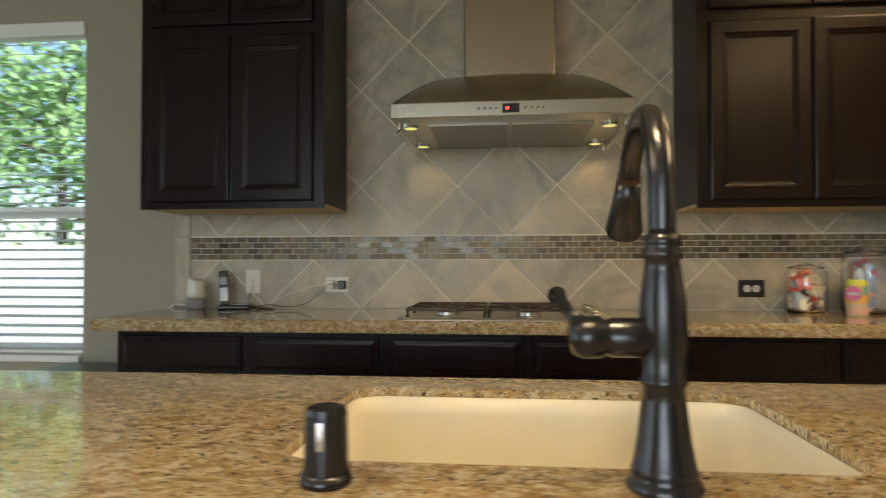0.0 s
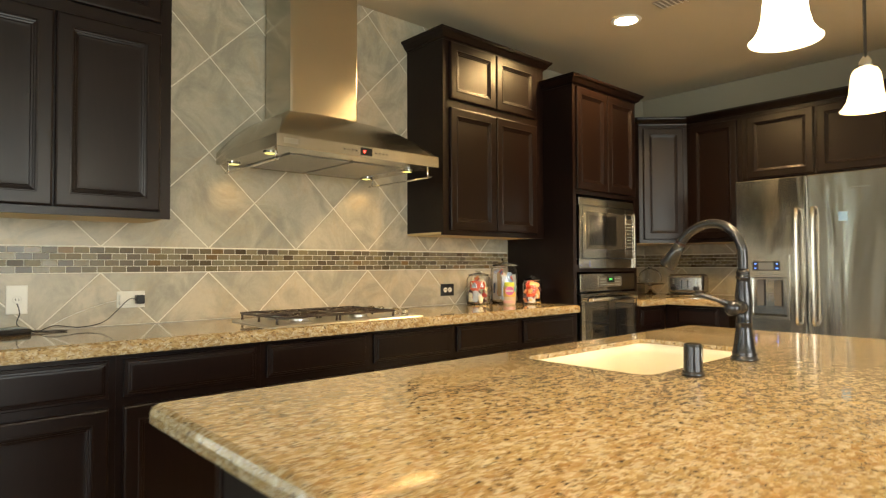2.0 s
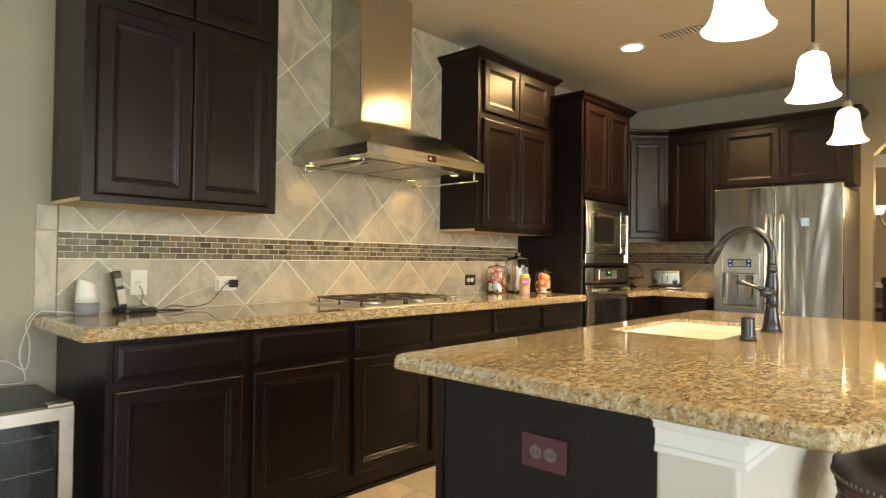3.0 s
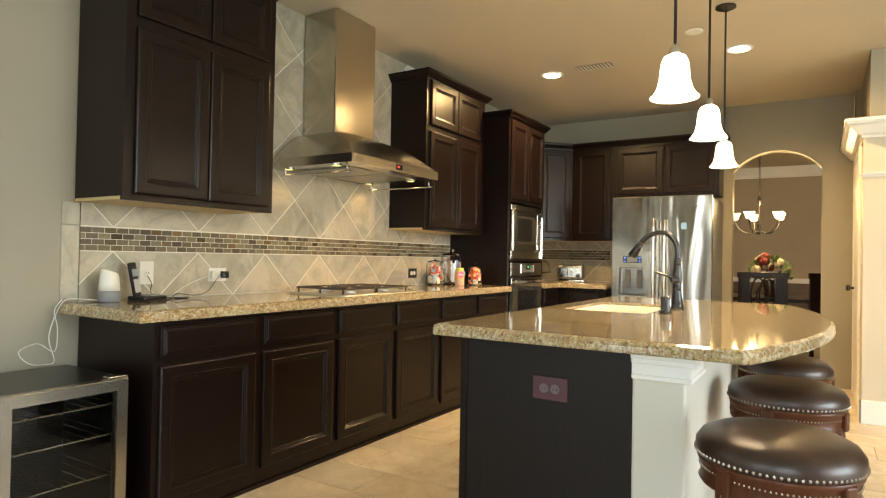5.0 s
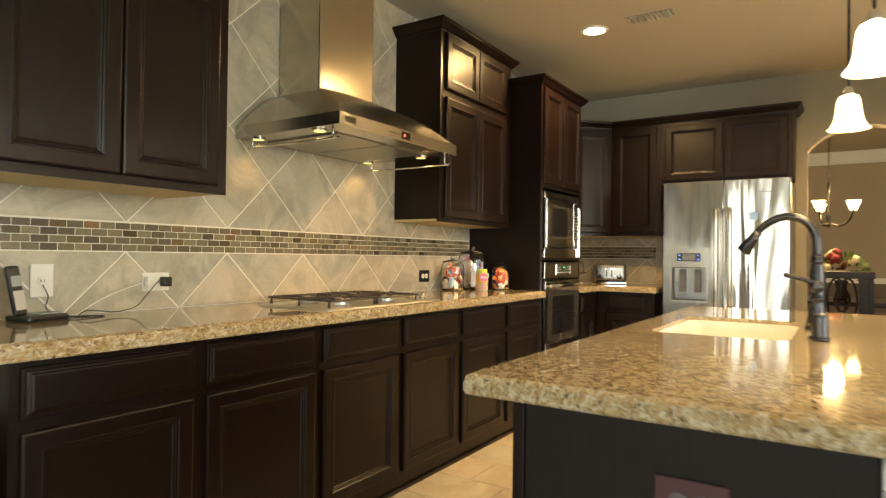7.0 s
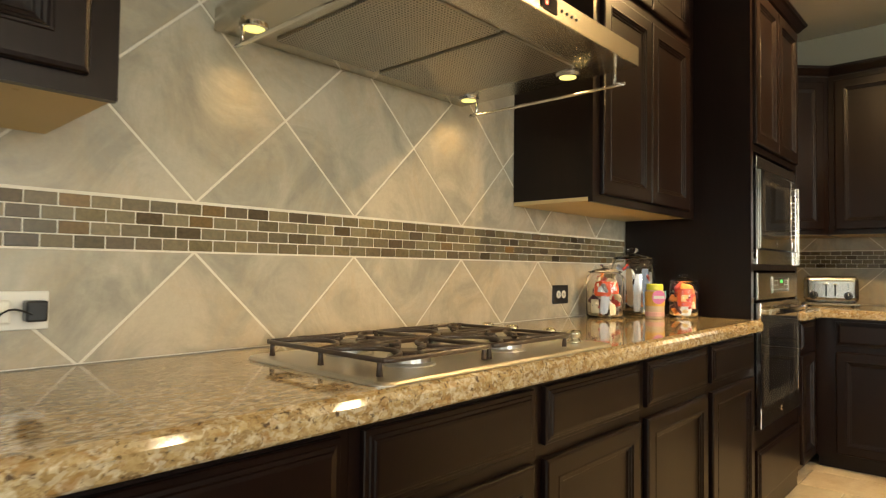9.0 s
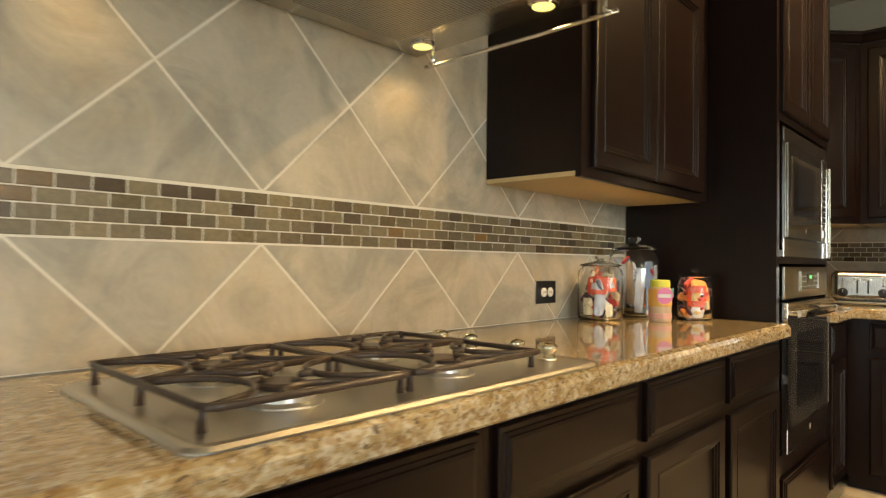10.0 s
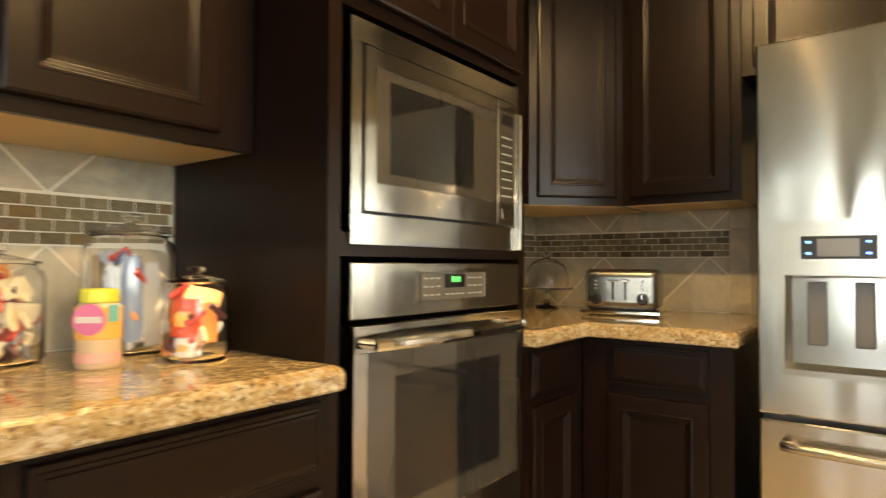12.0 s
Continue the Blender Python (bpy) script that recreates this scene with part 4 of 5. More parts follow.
# ---- cooktop ----
KX0, KX1, KY0, KY1 = -0.125, 0.717, 2.513, 2.980
ck = thing("cooktop", "stainless steel gas cooktop with black cast-iron grates", "cooktop", "", (0, 0, CT))
part("tray", slab(rounded_rect(KX0, KX1, KY0, KY1, 0.03), 0.0005, 0.012, 0.006, profile=[(0, 0.0005), (0, 0.003), (0.004, 0.008), (0.010, 0.0095), (0.016, 0.0085), (0.020, 0.0075)]), TRAY, ck)
for bx, by in ((0.065, 2.647), (0.065, 2.845), (0.390, 2.647), (0.390, 2.845)):
    bn = part("burner", lathe([(0.058, 0.005), (0.056, 0.010), (0.046, 0.014), (0.045, 0.026), (0.040, 0.028)], 28, (bx, by, 0)), material("burner_alu", (0.5, 0.49, 0.47), 0.35, 0.9)[0], ck)
    part("cap", lathe([(0.036, 0.0285), (0.037, 0.034), (0.03, 0.037)], 28, (bx, by, 0)), IRON, bn)


def bar(points, r=0.0055, bm=None):
    """A cast bar, a little taller than wide."""
    tmp = tube(points, r, 8)
    for v in tmp.verts:
        v.co.z = 0.043 + (v.co.z - 0.043) * 1.15
    return merge(bm, tmp)


def grate(x0, x1):
    bm = bmesh.new()
    z, r = 0.040, 0.022
    y0, y1 = KY0 + 0.035, KY1 - 0.035
    xm, ym = (x0 + x1) / 2, (y0 + y1) / 2
    bar([(x, y, z) for x, y in rounded_rect(x0, x1, y0, y1, r, 4)] + [(x1, y1 - r, z)], 0.0044, bm)
    bar([(x0, ym, z), (x1, ym, z)], 0.0046, bm)
    for cy in ((y0 + ym) / 2, (y1 + ym) / 2):
        hy = (ym - y0) / 2
        hx = (x1 - x0) / 2
        for sx in (-1, 1):
            loop = []
            for a in np.linspace(-1.15, 1.15, 13):
                loop.append((xm + sx * (hx - 0.10 * math.cos(a) / math.cos(1.15) * 0.42), cy + hy * 0.80 * math.sin(a) / math.sin(1.15), z + 0.001))
            bar([(xm + sx * hx, cy - hy * 0.95, z)] + loop + [(xm + sx * hx, cy + hy * 0.95, z)], 0.0044, bm)
            bar([(loop[6][0], cy, z + 0.001), (xm + sx * 0.028, cy, z + 0.002)], 0.0044, bm)
        for sy in (-1, 1):
            arc_ = [(xm + 0.055 * math.sin(a), cy + sy * (hy * 1.0 - 0.040 * math.cos(a)), z + 0.001) for a in np.linspace(-1.5, 1.5, 9)]
            bar([(xm - 0.075, cy + sy * hy, z)] + arc_ + [(xm + 0.075, cy + sy * hy, z)], 0.0044, bm)
            bar([(xm, cy + sy * (hy - 0.04), z + 0.001), (xm, cy + sy * 0.028, z + 0.002)], 0.0044, bm)
    for fx in (x0 + 0.004, x1 - 0.004):
        for fy in (y0 + 0.02, ym, y1 - 0.02):
            tube([(fx, fy, z), (fx, fy, 0.028), (fx, fy, 0.0095)], [0.0055, 0.005, 0.0065], 8, bm=bm)
    return bm


for a, b in ((KX0 + 0.035, KX0 + 0.345), (KX0 + 0.355, KX0 + 0.675)):
    part("grate", grate(a, b), IRON, ck, smooth=True)
for ky in (2.60, 2.68, 2.81, 2.90):
    kb = part("knob", lathe([(0.019, 0.008), (0.021, 0.010), (0.017, 0.016), (0.013, 0.020), (0.013, 0.024), (0.019, 0.030), (0.020, 0.036), (0.015, 0.042), (0.004, 0.044)], 24, (KX1 - 0.07, ky, 0)), KNOB, ck, smooth=True)

# ---- range hood ----
HX0, HX1, HYF, HZB, HZT = -0.137, 0.777, 2.475, 1.69, 1.745
hd = thing("range_hood", "stainless steel chimney range hood with curved canopy and lit lamps", "range hood")
HC = (HX0 + HX1) / 2
bm = box(HX0, HX1, HYF, 3.13, HZB, HZT, 0.0015, 1)
part("band", bm, STEEL, hd)
tmp = bmesh.new()
CW, CY = 0.205, 2.83
rings = []
M = 14
for i in range(M + 1):
    s = i / M
    k = math.cos(s * math.pi / 2)
    z = HZT + (1.94 - HZT) * math.sin(s * math.pi / 2) ** 1.0
    f = 1 - s
    ring = []
    for j in range(25):
        u = -1 + 2 * j / 24
        x = HC + u * ((HX1 - HX0) / 2 * f + CW * s)
        zz = HZT + 0.195 * (1 - f ** 1.6) + 0.012 * s * (1 - u * u)
        y = (HYF + 0.01) * f + CY * s
        ring.append((x, y, zz))
    rings.append(ring)
rows_v = [[tmp.verts.new(c) for c in r_] for r_ in rings]
for a, b in zip(rows_v, rows_v[1:]):
    for j in range(24):
        tmp.faces.new((a[j], a[j + 1], b[j + 1], b[j]))
for side in (0, 24):
    back = []
    for i in range(M + 1):
        v = rings[i][side]
        back.append(tmp.verts.new((v[0], 3.13, v[2])))
    for i in range(M):
        f = (rows_v[i][side], rows_v[i + 1][side], back[i + 1], back[i])
        try:
            tmp.faces.new(f)
        except ValueError:
            pass
part("canopy", tmp, STEEL, hd, smooth=True)
part("chimney", box(HC - 0.2, HC + 0.2, 2.845, 3.13, 1.91, CEIL - 0.003, 0.010, 3), steel("chimney_steel", 0.18, (0.54, 0.495, 0.42), (1, 1, 900)), hd)
part("filter", box(HX0 + 0.13, HC - 0.01, HYF + 0.13, 3.06, HZB - 0.006, HZB - 0.001), FILTER, hd)
part("filter", box(HC + 0.01, HX1 - 0.13, HYF + 0.13, 3.06, HZB - 0.006, HZB - 0.001), FILTER, hd)
for hx, hy in HOODL:
    r_ = part("lamp_ring", lathe([(0.034, 0), (0.034, -0.005), (0.026, -0.006), (0.026, -0.001)], 24, (hx, hy, HZB - 0.0005)), CHROME, hd)
    part("lamp_lens", lathe([(0.025, -0.003), (0.024, -0.0055)], 20, (hx, hy, HZB)), HBULB, r_)
for sx in (HX0 + 0.025, HX1 - 0.025):
    part("side_rail", tube(smooth_path([(sx, HYF + 0.06, HZB), (sx, HYF + 0.06, HZB - 0.040), (sx, HYF + 0.068, HZB - 0.048), (sx, 3.032, HZB - 0.048), (sx, 3.04, HZB - 0.040), (sx, 3.04, HZB)], 3), 0.005, 8), CHROME, hd, smooth=True)
part("display", box(HC - 0.032, HC + 0.032, HYF - 0.003, HYF, HZB + 0.010, HZT - 0.010, 0.0008), BLACKG, hd)
part("display_digit", box(HC - 0.018, HC - 0.008, HYF - 0.0038, HYF - 0.003, HZB + 0.022, HZB + 0.032), REDLED, hd)
bm = None
for k in range(4):
    for s in (-1, 1):
        bm = lathe([(0.0038, 0), (0.0038, 0.002)], 10, m=Matrix.Translation((HC + s * (0.055 + k * 0.022) + 0.0, HYF, HZB + 0.0275)) @ pose(0, 0, 0, 90, 0, 0), bm=bm)
part("buttons", bm, BLACKP, hd)
part("badge", box(HX0 + 0.03, HX0 + 0.10, HYF - 0.002, HYF, HZB + 0.015, HZT - 0.015), CHROME, hd)

# ---- ceiling fittings ----
for cx, cy in CANS:
    c = thing("downlight", "white recessed ceiling downlight, lit", "downlight", "ceiling downlights", (cx, cy, CEIL))
    part("trim_ring", lathe([(0.095, -0.0005), (0.093, -0.006), (0.072, -0.008), (0.070, -0.002)], 32), WHITE, c)
    part("lens", lathe([(0.071, -0.003), (0.069, -0.0065)], 28), BULB, c)
vt = thing("ceiling_vent", "white louvred ceiling vent", "vent", "", (2.08, 1.80, CEIL))
part("frame", frame_box(-0.095, 0.095, -0.185, 0.185, 0.035, -0.007, -0.0005), WHITE, vt, pose_m=pose(0, 0, 0, -90, 0, 0))
for k in range(10):
    part("slat", box(-0.06, 0.06, -0.010, 0.010, -0.0015, 0.0), WHITE, vt, pose_m=pose(0, -0.13 + k * 0.029, -0.008, 25, 0, 0))
part("backing", box(-0.06, 0.06, -0.15, 0.15, -0.002, -0.0005), material("vent_dark", (0.3, 0.28, 0.25), 0.8)[0], vt)
# A plain round cover plate on the ceiling.
sd = thing("smoke_detector", "small white round ceiling cover plate", "cover plate", "", (1.66, 0.96, CEIL))
part("plate", lathe([(0.06, -0.0005), (0.06, -0.005), (0.05, -0.008)], 24), WHITE, sd)


def pendant(x, y, shade_mat):
    p = thing("pendant_light", "bronze rod pendant with a lit frosted bell glass shade", "pendant light", "island pendants", (x, y, 0))
    part("canopy", lathe([(0.06, CEIL - 0.001), (0.06, CEIL - 0.012), (0.02, CEIL - 0.03)], 24), BRONZE, p)
    part("rod", tube([(0, 0, CEIL - 0.02), (0, 0, PEND_Z + 0.19)], 0.006, 10), BRONZE, p)
    part("socket_cap", lathe([(0.010, 0.195), (0.020, 0.178), (0.024, 0.158), (0.022, 0.152)], 24, (0, 0, PEND_Z)), CHROME, p, smooth=True)
    prof = [(0.022, 0.155), (0.038, 0.147), (0.047, 0.127), (0.051, 0.095), (0.054, 0.062), (0.062, 0.031), (0.076, 0.008), (0.085, 0.0), (0.083, -0.003), (0.073, 0.004), (0.058, 0.029), (0.050, 0.062), (0.043, 0.118), (0.022, 0.147)]
    part("shade", lathe(prof, 40, (0, 0, PEND_Z), cap=False), shade_mat, p, smooth=True)
    return p


for (px, py), shade_mat in zip(PEND, (SHADE, SHADE, SHADE3)):
    pendant(px, py, shade_mat)

# ---- stools ----
def stool(x, y, rz):
    s = thing("bar_stool", "round brown leather bar stool with nailhead trim and carved wood apron", "stool", "bar stools", (x, y, 0), rz)
    s.scale = (0.87, 0.87, 1.045)
    cush = [(0.0001, 0.700), (0.10, 0.699), (0.17, 0.692), (0.205, 0.678), (0.220, 0.660), (0.222, 0.640), (0.218, 0.628)]
    seat = part("seat", lathe(cush[::-1], 48), LEATHER, s, smooth=True)
    bm = bmesh.new()
    for k in range(84):
        a = 2 * math.pi * k / 84
        bmesh.ops.create_uvsphere(bm, u_segments=6, v_segments=4, radius=0.0045, matrix=Matrix.Translation((0.221 * math.cos(a), 0.221 * math.sin(a), 0.637)))
    part("nailhead_trim", bm, NAIL, seat)
    apron = part("apron", lathe([(0.15, 0.56), (0.206, 0.56), (0.212, 0.568), (0.206, 0.576), (0.207, 0.61), (0.216, 0.618), (0.218, 0.629), (0.15, 0.629)], 48), WOOD2, s, smooth=True)
    bm = bmesh.new()
    for k in range(100):
        a = 2 * math.pi * k / 100
        bmesh.ops.create_uvsphere(bm, u_segments=6, v_segments=4, radius=0.0028, matrix=Matrix.Translation((0.209 * math.cos(a), 0.209 * math.sin(a), 0.600)))
    part("beading", bm, NAIL, apron)
    leg0 = None
    for k in range(4):
        a = radians(45 + 90 * k)
        c, sn = math.cos(a), math.sin(a)
        bm = tube(smooth_path([(0.175 * c, 0.175 * sn, 0.60), (0.19 * c, 0.19 * sn, 0.5), (0.18 * c, 0.18 * sn, 0.3), (0.20 * c, 0.20 * sn, 0.1), (0.225 * c, 0.225 * sn, 0.0)], 4), [0.026] * 8 + [0.02] * 9, 10)
        part("leg", bm, WOOD2, s, smooth=True)
        part("carved_block", box(-0.022, 0.022, -0.012, 0.012, 0.562, 0.622, 0.005), WOOD2, s, pose_m=pose(0.209 * c, 0.209 * sn, 0, 0, 0, 45 + 90 * k + 90))
    part("foot_ring", tube([(0.19 * math.cos(a), 0.19 * math.sin(a), 0.2) for a in np.linspace(0, 2 * math.pi, 33)], 0.011, 10, cap=False), WOOD2, s, smooth=True)
    return s


for x, y, rz in ((-1.02, 0.288, 10), (-0.26, 0.30, 30), (0.40, 0.335, 50)):
    stool(x, y, rz)

# ---- wine cooler ----
wc = thing("wine_cooler", "small black wine cooler with a stainless framed glass door", "wine cooler", "", (-1.835, 2.56, 0))
WCW, WCH = 0.46, 0.645
bm = box(0, 0.02, 0.04, 0.48, 0.02, WCH)
box(WCW - 0.02, WCW, 0.04, 0.48, 0.02, WCH, bm=bm)
box(0.02, WCW - 0.02, 0.04, 0.48, WCH - 0.03, WCH, bm=bm)
box(0.02, WCW - 0.02, 0.04, 0.48, 0.02, 0.06, bm=bm)
box(0.02, WCW - 0.02, 0.46, 0.48, 0.06, WCH - 0.03, bm=bm)
part("cabinet", bm, BLACKP, wc)
dr = part("door", slab([(0, 0.03), (WCW, 0.03), (WCW, WCH), (0, WCH)], -0.038, 0, 0.003, [[(0.045, 0.075), (WCW - 0.045, 0.075), (WCW - 0.045, WCH - 0.045), (0.045, WCH - 0.045)]]), STEEL, wc, pose_m=pose(0, 0, 0, 90, 0, 0))
part("glass", box(0.045, WCW - 0.045, 0.012, 0.018, 0.075, WCH - 0.045), clear_glass("smoke_glass", (0.86, 0.88, 0.9)), dr, pose_m=pose(0, 0, 0, -90, 0, 0))
part("hinge", box(WCW - 0.08, WCW - 0.005, -0.0, 0.05, WCH + 0.0005, WCH + 0.012, 0.002), STEEL, wc)
for z in (0.54, 0.42, 0.26):
    bm = None
    for k in range(9):
        bm = tube([(0.025 + k * 0.051, 0.05, z), (0.025 + k * 0.051, 0.45, z)], 0.0018, 6, bm=bm)
    wav = [(0.022 + k * 0.0104, 0.05, z + (0.004 if k % 2 else -0.001)) for k in range(41)]
    bm = tube(wav, 0.002, 6, bm=bm)
    part("wire_shelf", bm, CHROME, wc)
for k in range(4):
    part("foot", lathe([(0.015, 0), (0.015, 0.02)], 12, (0.05 if k % 2 else WCW - 0.05, 0.09 if k < 2 else 0.42, 0)), BLACKP, wc)

# ---- small things on the worktop ----
gs = thing("smart_speaker", "white smart speaker with a grey fabric base", "speaker", "", (-1.20, 3.03, CT))
part("base", lathe([(0.040, 0), (0.046, 0.006), (0.0475, 0.03), (0.0455, 0.052)], 32), GREYF, gs, smooth=True)
tmp = lathe([(0.0455, 0.0525), (0.043, 0.09), (0.038, 0.135), (0.034, 0.142), (0.0, 0.142)][:-1], 32)
for v in tmp.verts:
    if v.co.z > 0.12:
        v.co.z += -v.co.x * 0.35
part("top", tmp, WPLASTIC, gs, smooth=True)
ph = thing("cordless_phone", "black cordless phone standing in its charging base", "telephone", "", (-1.02, 3.03, CT), 15)
part("base", box(-0.06, 0.09, -0.055, 0.055, 0, 0.022, 0.008), BLACKP, ph)
part("base_keys", box(0.0, 0.08, -0.035, 0.03, 0.022, 0.026, 0.001), LCD, ph)
hs = part("handset", box(-0.022, 0.022, -0.011, 0.011, 0, 0.17, 0.009, 3), BLACKP, ph, pose_m=pose(-0.035, 0.015, 0.018, -10, -5, 0))
part("keypad", box(-0.018, 0.018, -0.0135, -0.012, 0.02, 0.085), material("keypad_silver", (0.45, 0.45, 0.45), 0.35, 0.3)[0], hs)
part("screen", box(-0.017, 0.017, -0.0135, -0.012, 0.10, 0.135), LCD, hs)


def plate(name, x, z, w, h, mat, label, sockets, smat, rz=0.0, at=None):
    p = thing(name, label, "wall plate", "", at or (x, 3.1315, z), rz)
    part("cover", box(-w / 2, w / 2, -0.006, 0, -h / 2, h / 2, 0.0025), mat, p)
    for sx, sz in sockets:
        bm = lathe([(0.0165, 0), (0.0165, 0.003), (0.015, 0.004)], 20, m=Matrix.Translation((sx, -0.0058, sz)) @ pose(0, 0, 0, 90, 0, 0))
        so = part("socket", bm, smat, p)
        bm = None
        for k in (-1, 1):
            bm = box(sx + k * 0.006 - 0.0012, sx + k * 0.006 + 0.0012, -0.0105, -0.0098, sz - 0.004, sz + 0.005, bm=bm)
        part("slots", bm, BLACKP, so)
    return p


plate("phone_jack", -0.955, 1.045, 0.075, 0.118, WPLASTIC, "ivory phone jack plate on the tiled wall", [(0, 0.0)], WPLASTIC)
plate("wall_outlet", -0.525, 1.03, 0.118, 0.075, WPLASTIC, "ivory double outlet with a charger plugged in", [(-0.025, 0), (0.025, 0)], WPLASTIC)
plate("wall_outlet", 1.43, 1.015, 0.118, 0.08, BLACKP, "black plate with two ivory sockets", [(-0.02, 0), (0.02, 0)], WPLASTIC)
plate("island_outlet", 0, 0, 0.125, 0.08, BURG, "burgundy outlet plate on the island end panel", [(-0.02, 0), (0.02, 0)], GREYP, -90, (-0.8385, 0.975, 0.714))
cg = thing("charger", "black phone charger plugged into the outlet", "charger", "", (-0.495, 3.125, 1.03))
part("plug", box(-0.018, 0.018, -0.04, -0.006, -0.02, 0.02, 0.004), BLACKP, cg)
cg = thing("white_charger", "white plug adapter in the outlet", "charger", "", (-0.555, 3.125, 1.03))
part("plug", box(-0.024, 0.02, -0.03, -0.006, -0.022, 0.022, 0.004), WPLASTIC, cg)


def cable(name, pts, r, mat, label):
    ob = part(name, tube(smooth_path(pts, 6), r, 6), mat, smooth=True)
    return tagged(ob, label, "cable")


zt = CT + 0.003
cable("power_cable", [(-0.495, 3.09, 1.02), (-0.545, 3.07, 1.035), (-0.60, 3.06, 0.985), (-0.66, 3.04, 0.94), (-0.75, 3.02, zt + 0.01), (-0.84, 3.04, zt + 0.02), (-0.91, 3.0, zt), (-0.97, 3.03, zt)], 0.002, BLACKP, "thin black charger cable draped to the worktop")
cable("power_cable", [(-0.57, 3.095, 1.03), (-0.64, 3.08, 1.02), (-0.76, 3.07, 0.98), (-0.85, 3.05, zt + 0.02), (-0.90, 3.02, zt), (-0.95, 3.0, zt)], 0.0018, WPLASTIC, "thin white charger cable along the wall")
cable("phone_cable", [(-0.955, 3.12, 1.03), (-0.95, 3.09, 0.99), (-0.96, 3.08, 0.95), (-0.93, 3.05, zt + 0.01), (-0.86, 2.99, zt), (-0.80, 3.0, zt), (-0.84, 3.04, zt), (-0.90, 3.06, zt), (-0.97, 3.05, zt + 0.01)], 0.002, BLACKP, "tangled black phone cable on the worktop")
cable("speaker_cable", [(-1.23, 3.06, zt + 0.005), (-1.30, 3.08, zt + 0.012), (-1.36, 3.10, zt + 0.01), (-1.395, 3.11, 0.86), (-1.42, 3.11, 0.76), (-1.40, 3.10, 0.66), (-1.44, 3.08, 0.65), (-1.52, 3.06, 0.665), (-1.56, 3.06, 0.72), (-1.48, 3.08, 0.745), (-1.40, 3.10, 0.70), (-1.385, 3.11, 0.80), (-1.40, 3.11, 0.88), (-1.37, 3.11, zt + 0.012)], 0.0022, WPLASTIC, "white speaker cable looping down the wall")

# glass jars with sweets
WRAPS = [material("wrap_red", (0.42, 0.045, 0.035), 0.3)[0], material("wrap_orange", (0.62, 0.22, 0.06), 0.3)[0], material("wrap_cream", (0.7, 0.62, 0.42), 0.4)[0], material("wrap_white", (0.60, 0.58, 0.54), 0.35)[0], material("wrap_blue", (0.08, 0.10, 0.22), 0.35)[0], material("wrap_pink", (0.75, 0.15, 0.35), 0.35)[0], material("wrap_green", (0.12, 0.35, 0.12), 0.35)[0]]


def glass_jar(x, y, r, h, label, fill, mats, seed, size=1.0):
    j = thing("glass_jar", label, "jar", "glass jars", (x, y, CT + 0.0005))
    t = 0.0035
    outer = [(r * 0.55, 0.0), (r * 0.92, 0.0), (r, 0.012), (r, h * 0.80), (r * 0.95, h * 0.88), (r * 0.80, h * 0.93), (r * 0.82, h * 0.955), (r * 0.82 - t, h * 0.955), (r * 0.78, h * 0.93), (r * 0.93 - t, h * 0.87), (r - t, h * 0.79), (r - t, 0.015), (r * 0.9 - t, 0.007), (r * 0.3, 0.007)]
    part("jar_body", lathe(outer, 32), GLASS, j, smooth=True).visible_shadow = False
    lid = [(r * 0.3, h * 0.957), (r * 0.90, h * 0.957), (r * 0.92, h * 0.97), (r * 0.85, h * 0.985), (r * 0.5, h * 1.02), (r * 0.15, h * 1.05), (r * 0.12, h * 1.065), (r * 0.24, h * 1.09), (r * 0.26, h * 1.12), (r * 0.18, h * 1.145), (r * 0.05, h * 1.15)]
    part("lid", lathe(lid, 28), GLASS, j, smooth=True).visible_shadow = False
    rg = random.Random(seed)
    n = fill
    for k in range(n):
        rr = (r - 0.029) * math.sqrt(rg.random())
        a = rg.uniform(0, 6.28)
        z = 0.022 + (h * 0.84 - 0.03) * k / n
        s = rg.uniform(0.8, 1.45) * size
        w = box(-0.027 * s, 0.027 * s, -0.006, 0.006, -0.017 * s, 0.017 * s, 0.004, 1)
        part("sweet", w, mats[rg.randrange(len(mats))], j, pose_m=pose(rr * math.cos(a), rr * math.sin(a), z, rg.uniform(-50, 50), rg.uniform(-50, 50), rg.uniform(0, 180)))
    return j


def bag(jar, r, a0, a1, z0, z1, mat, seed, name="packet"):
    """A crumpled foil packet that leans on the inside of a jar."""
    rg = random.Random(seed)
    tmp = bmesh.new()
    n, m = 9, 7
    skew = rg.uniform(-0.12, 0.12)
    rows = []
    for side, off in ((0, 0.0), (1, 0.016)):
        for i in range(m):
            f = i / (m - 1)
            pinch = 1 - 0.16 * (2 * f - 1) ** 4
            row = []
            for k in range(n):
                g = 2 * k / (n - 1) - 1
                a = radians((a0 + a1) / 2 + (a1 - a0) / 2 * g * pinch) + skew * (f - 0.5)
                puff = (1 - g * g) * (1 - (2 * f - 1) ** 2)
                rr = r - 0.012 - off * puff - rg.uniform(0, 0.004)
                row.append(tmp.verts.new((rr * math.cos(a), rr * math.sin(a), z0 + (z1 - z0) * f + rg.uniform(-0.002, 0.002))))
            rows.append(row)
    for h in (0, m):
        for i in range(m - 1):
            for k in range(n - 1):
                tmp.faces.new((rows[h + i][k], rows[h + i][k + 1], rows[h + i + 1][k + 1], rows[h + i + 1][k]))
    return part(name, tmp, mat, jar, smooth=True)


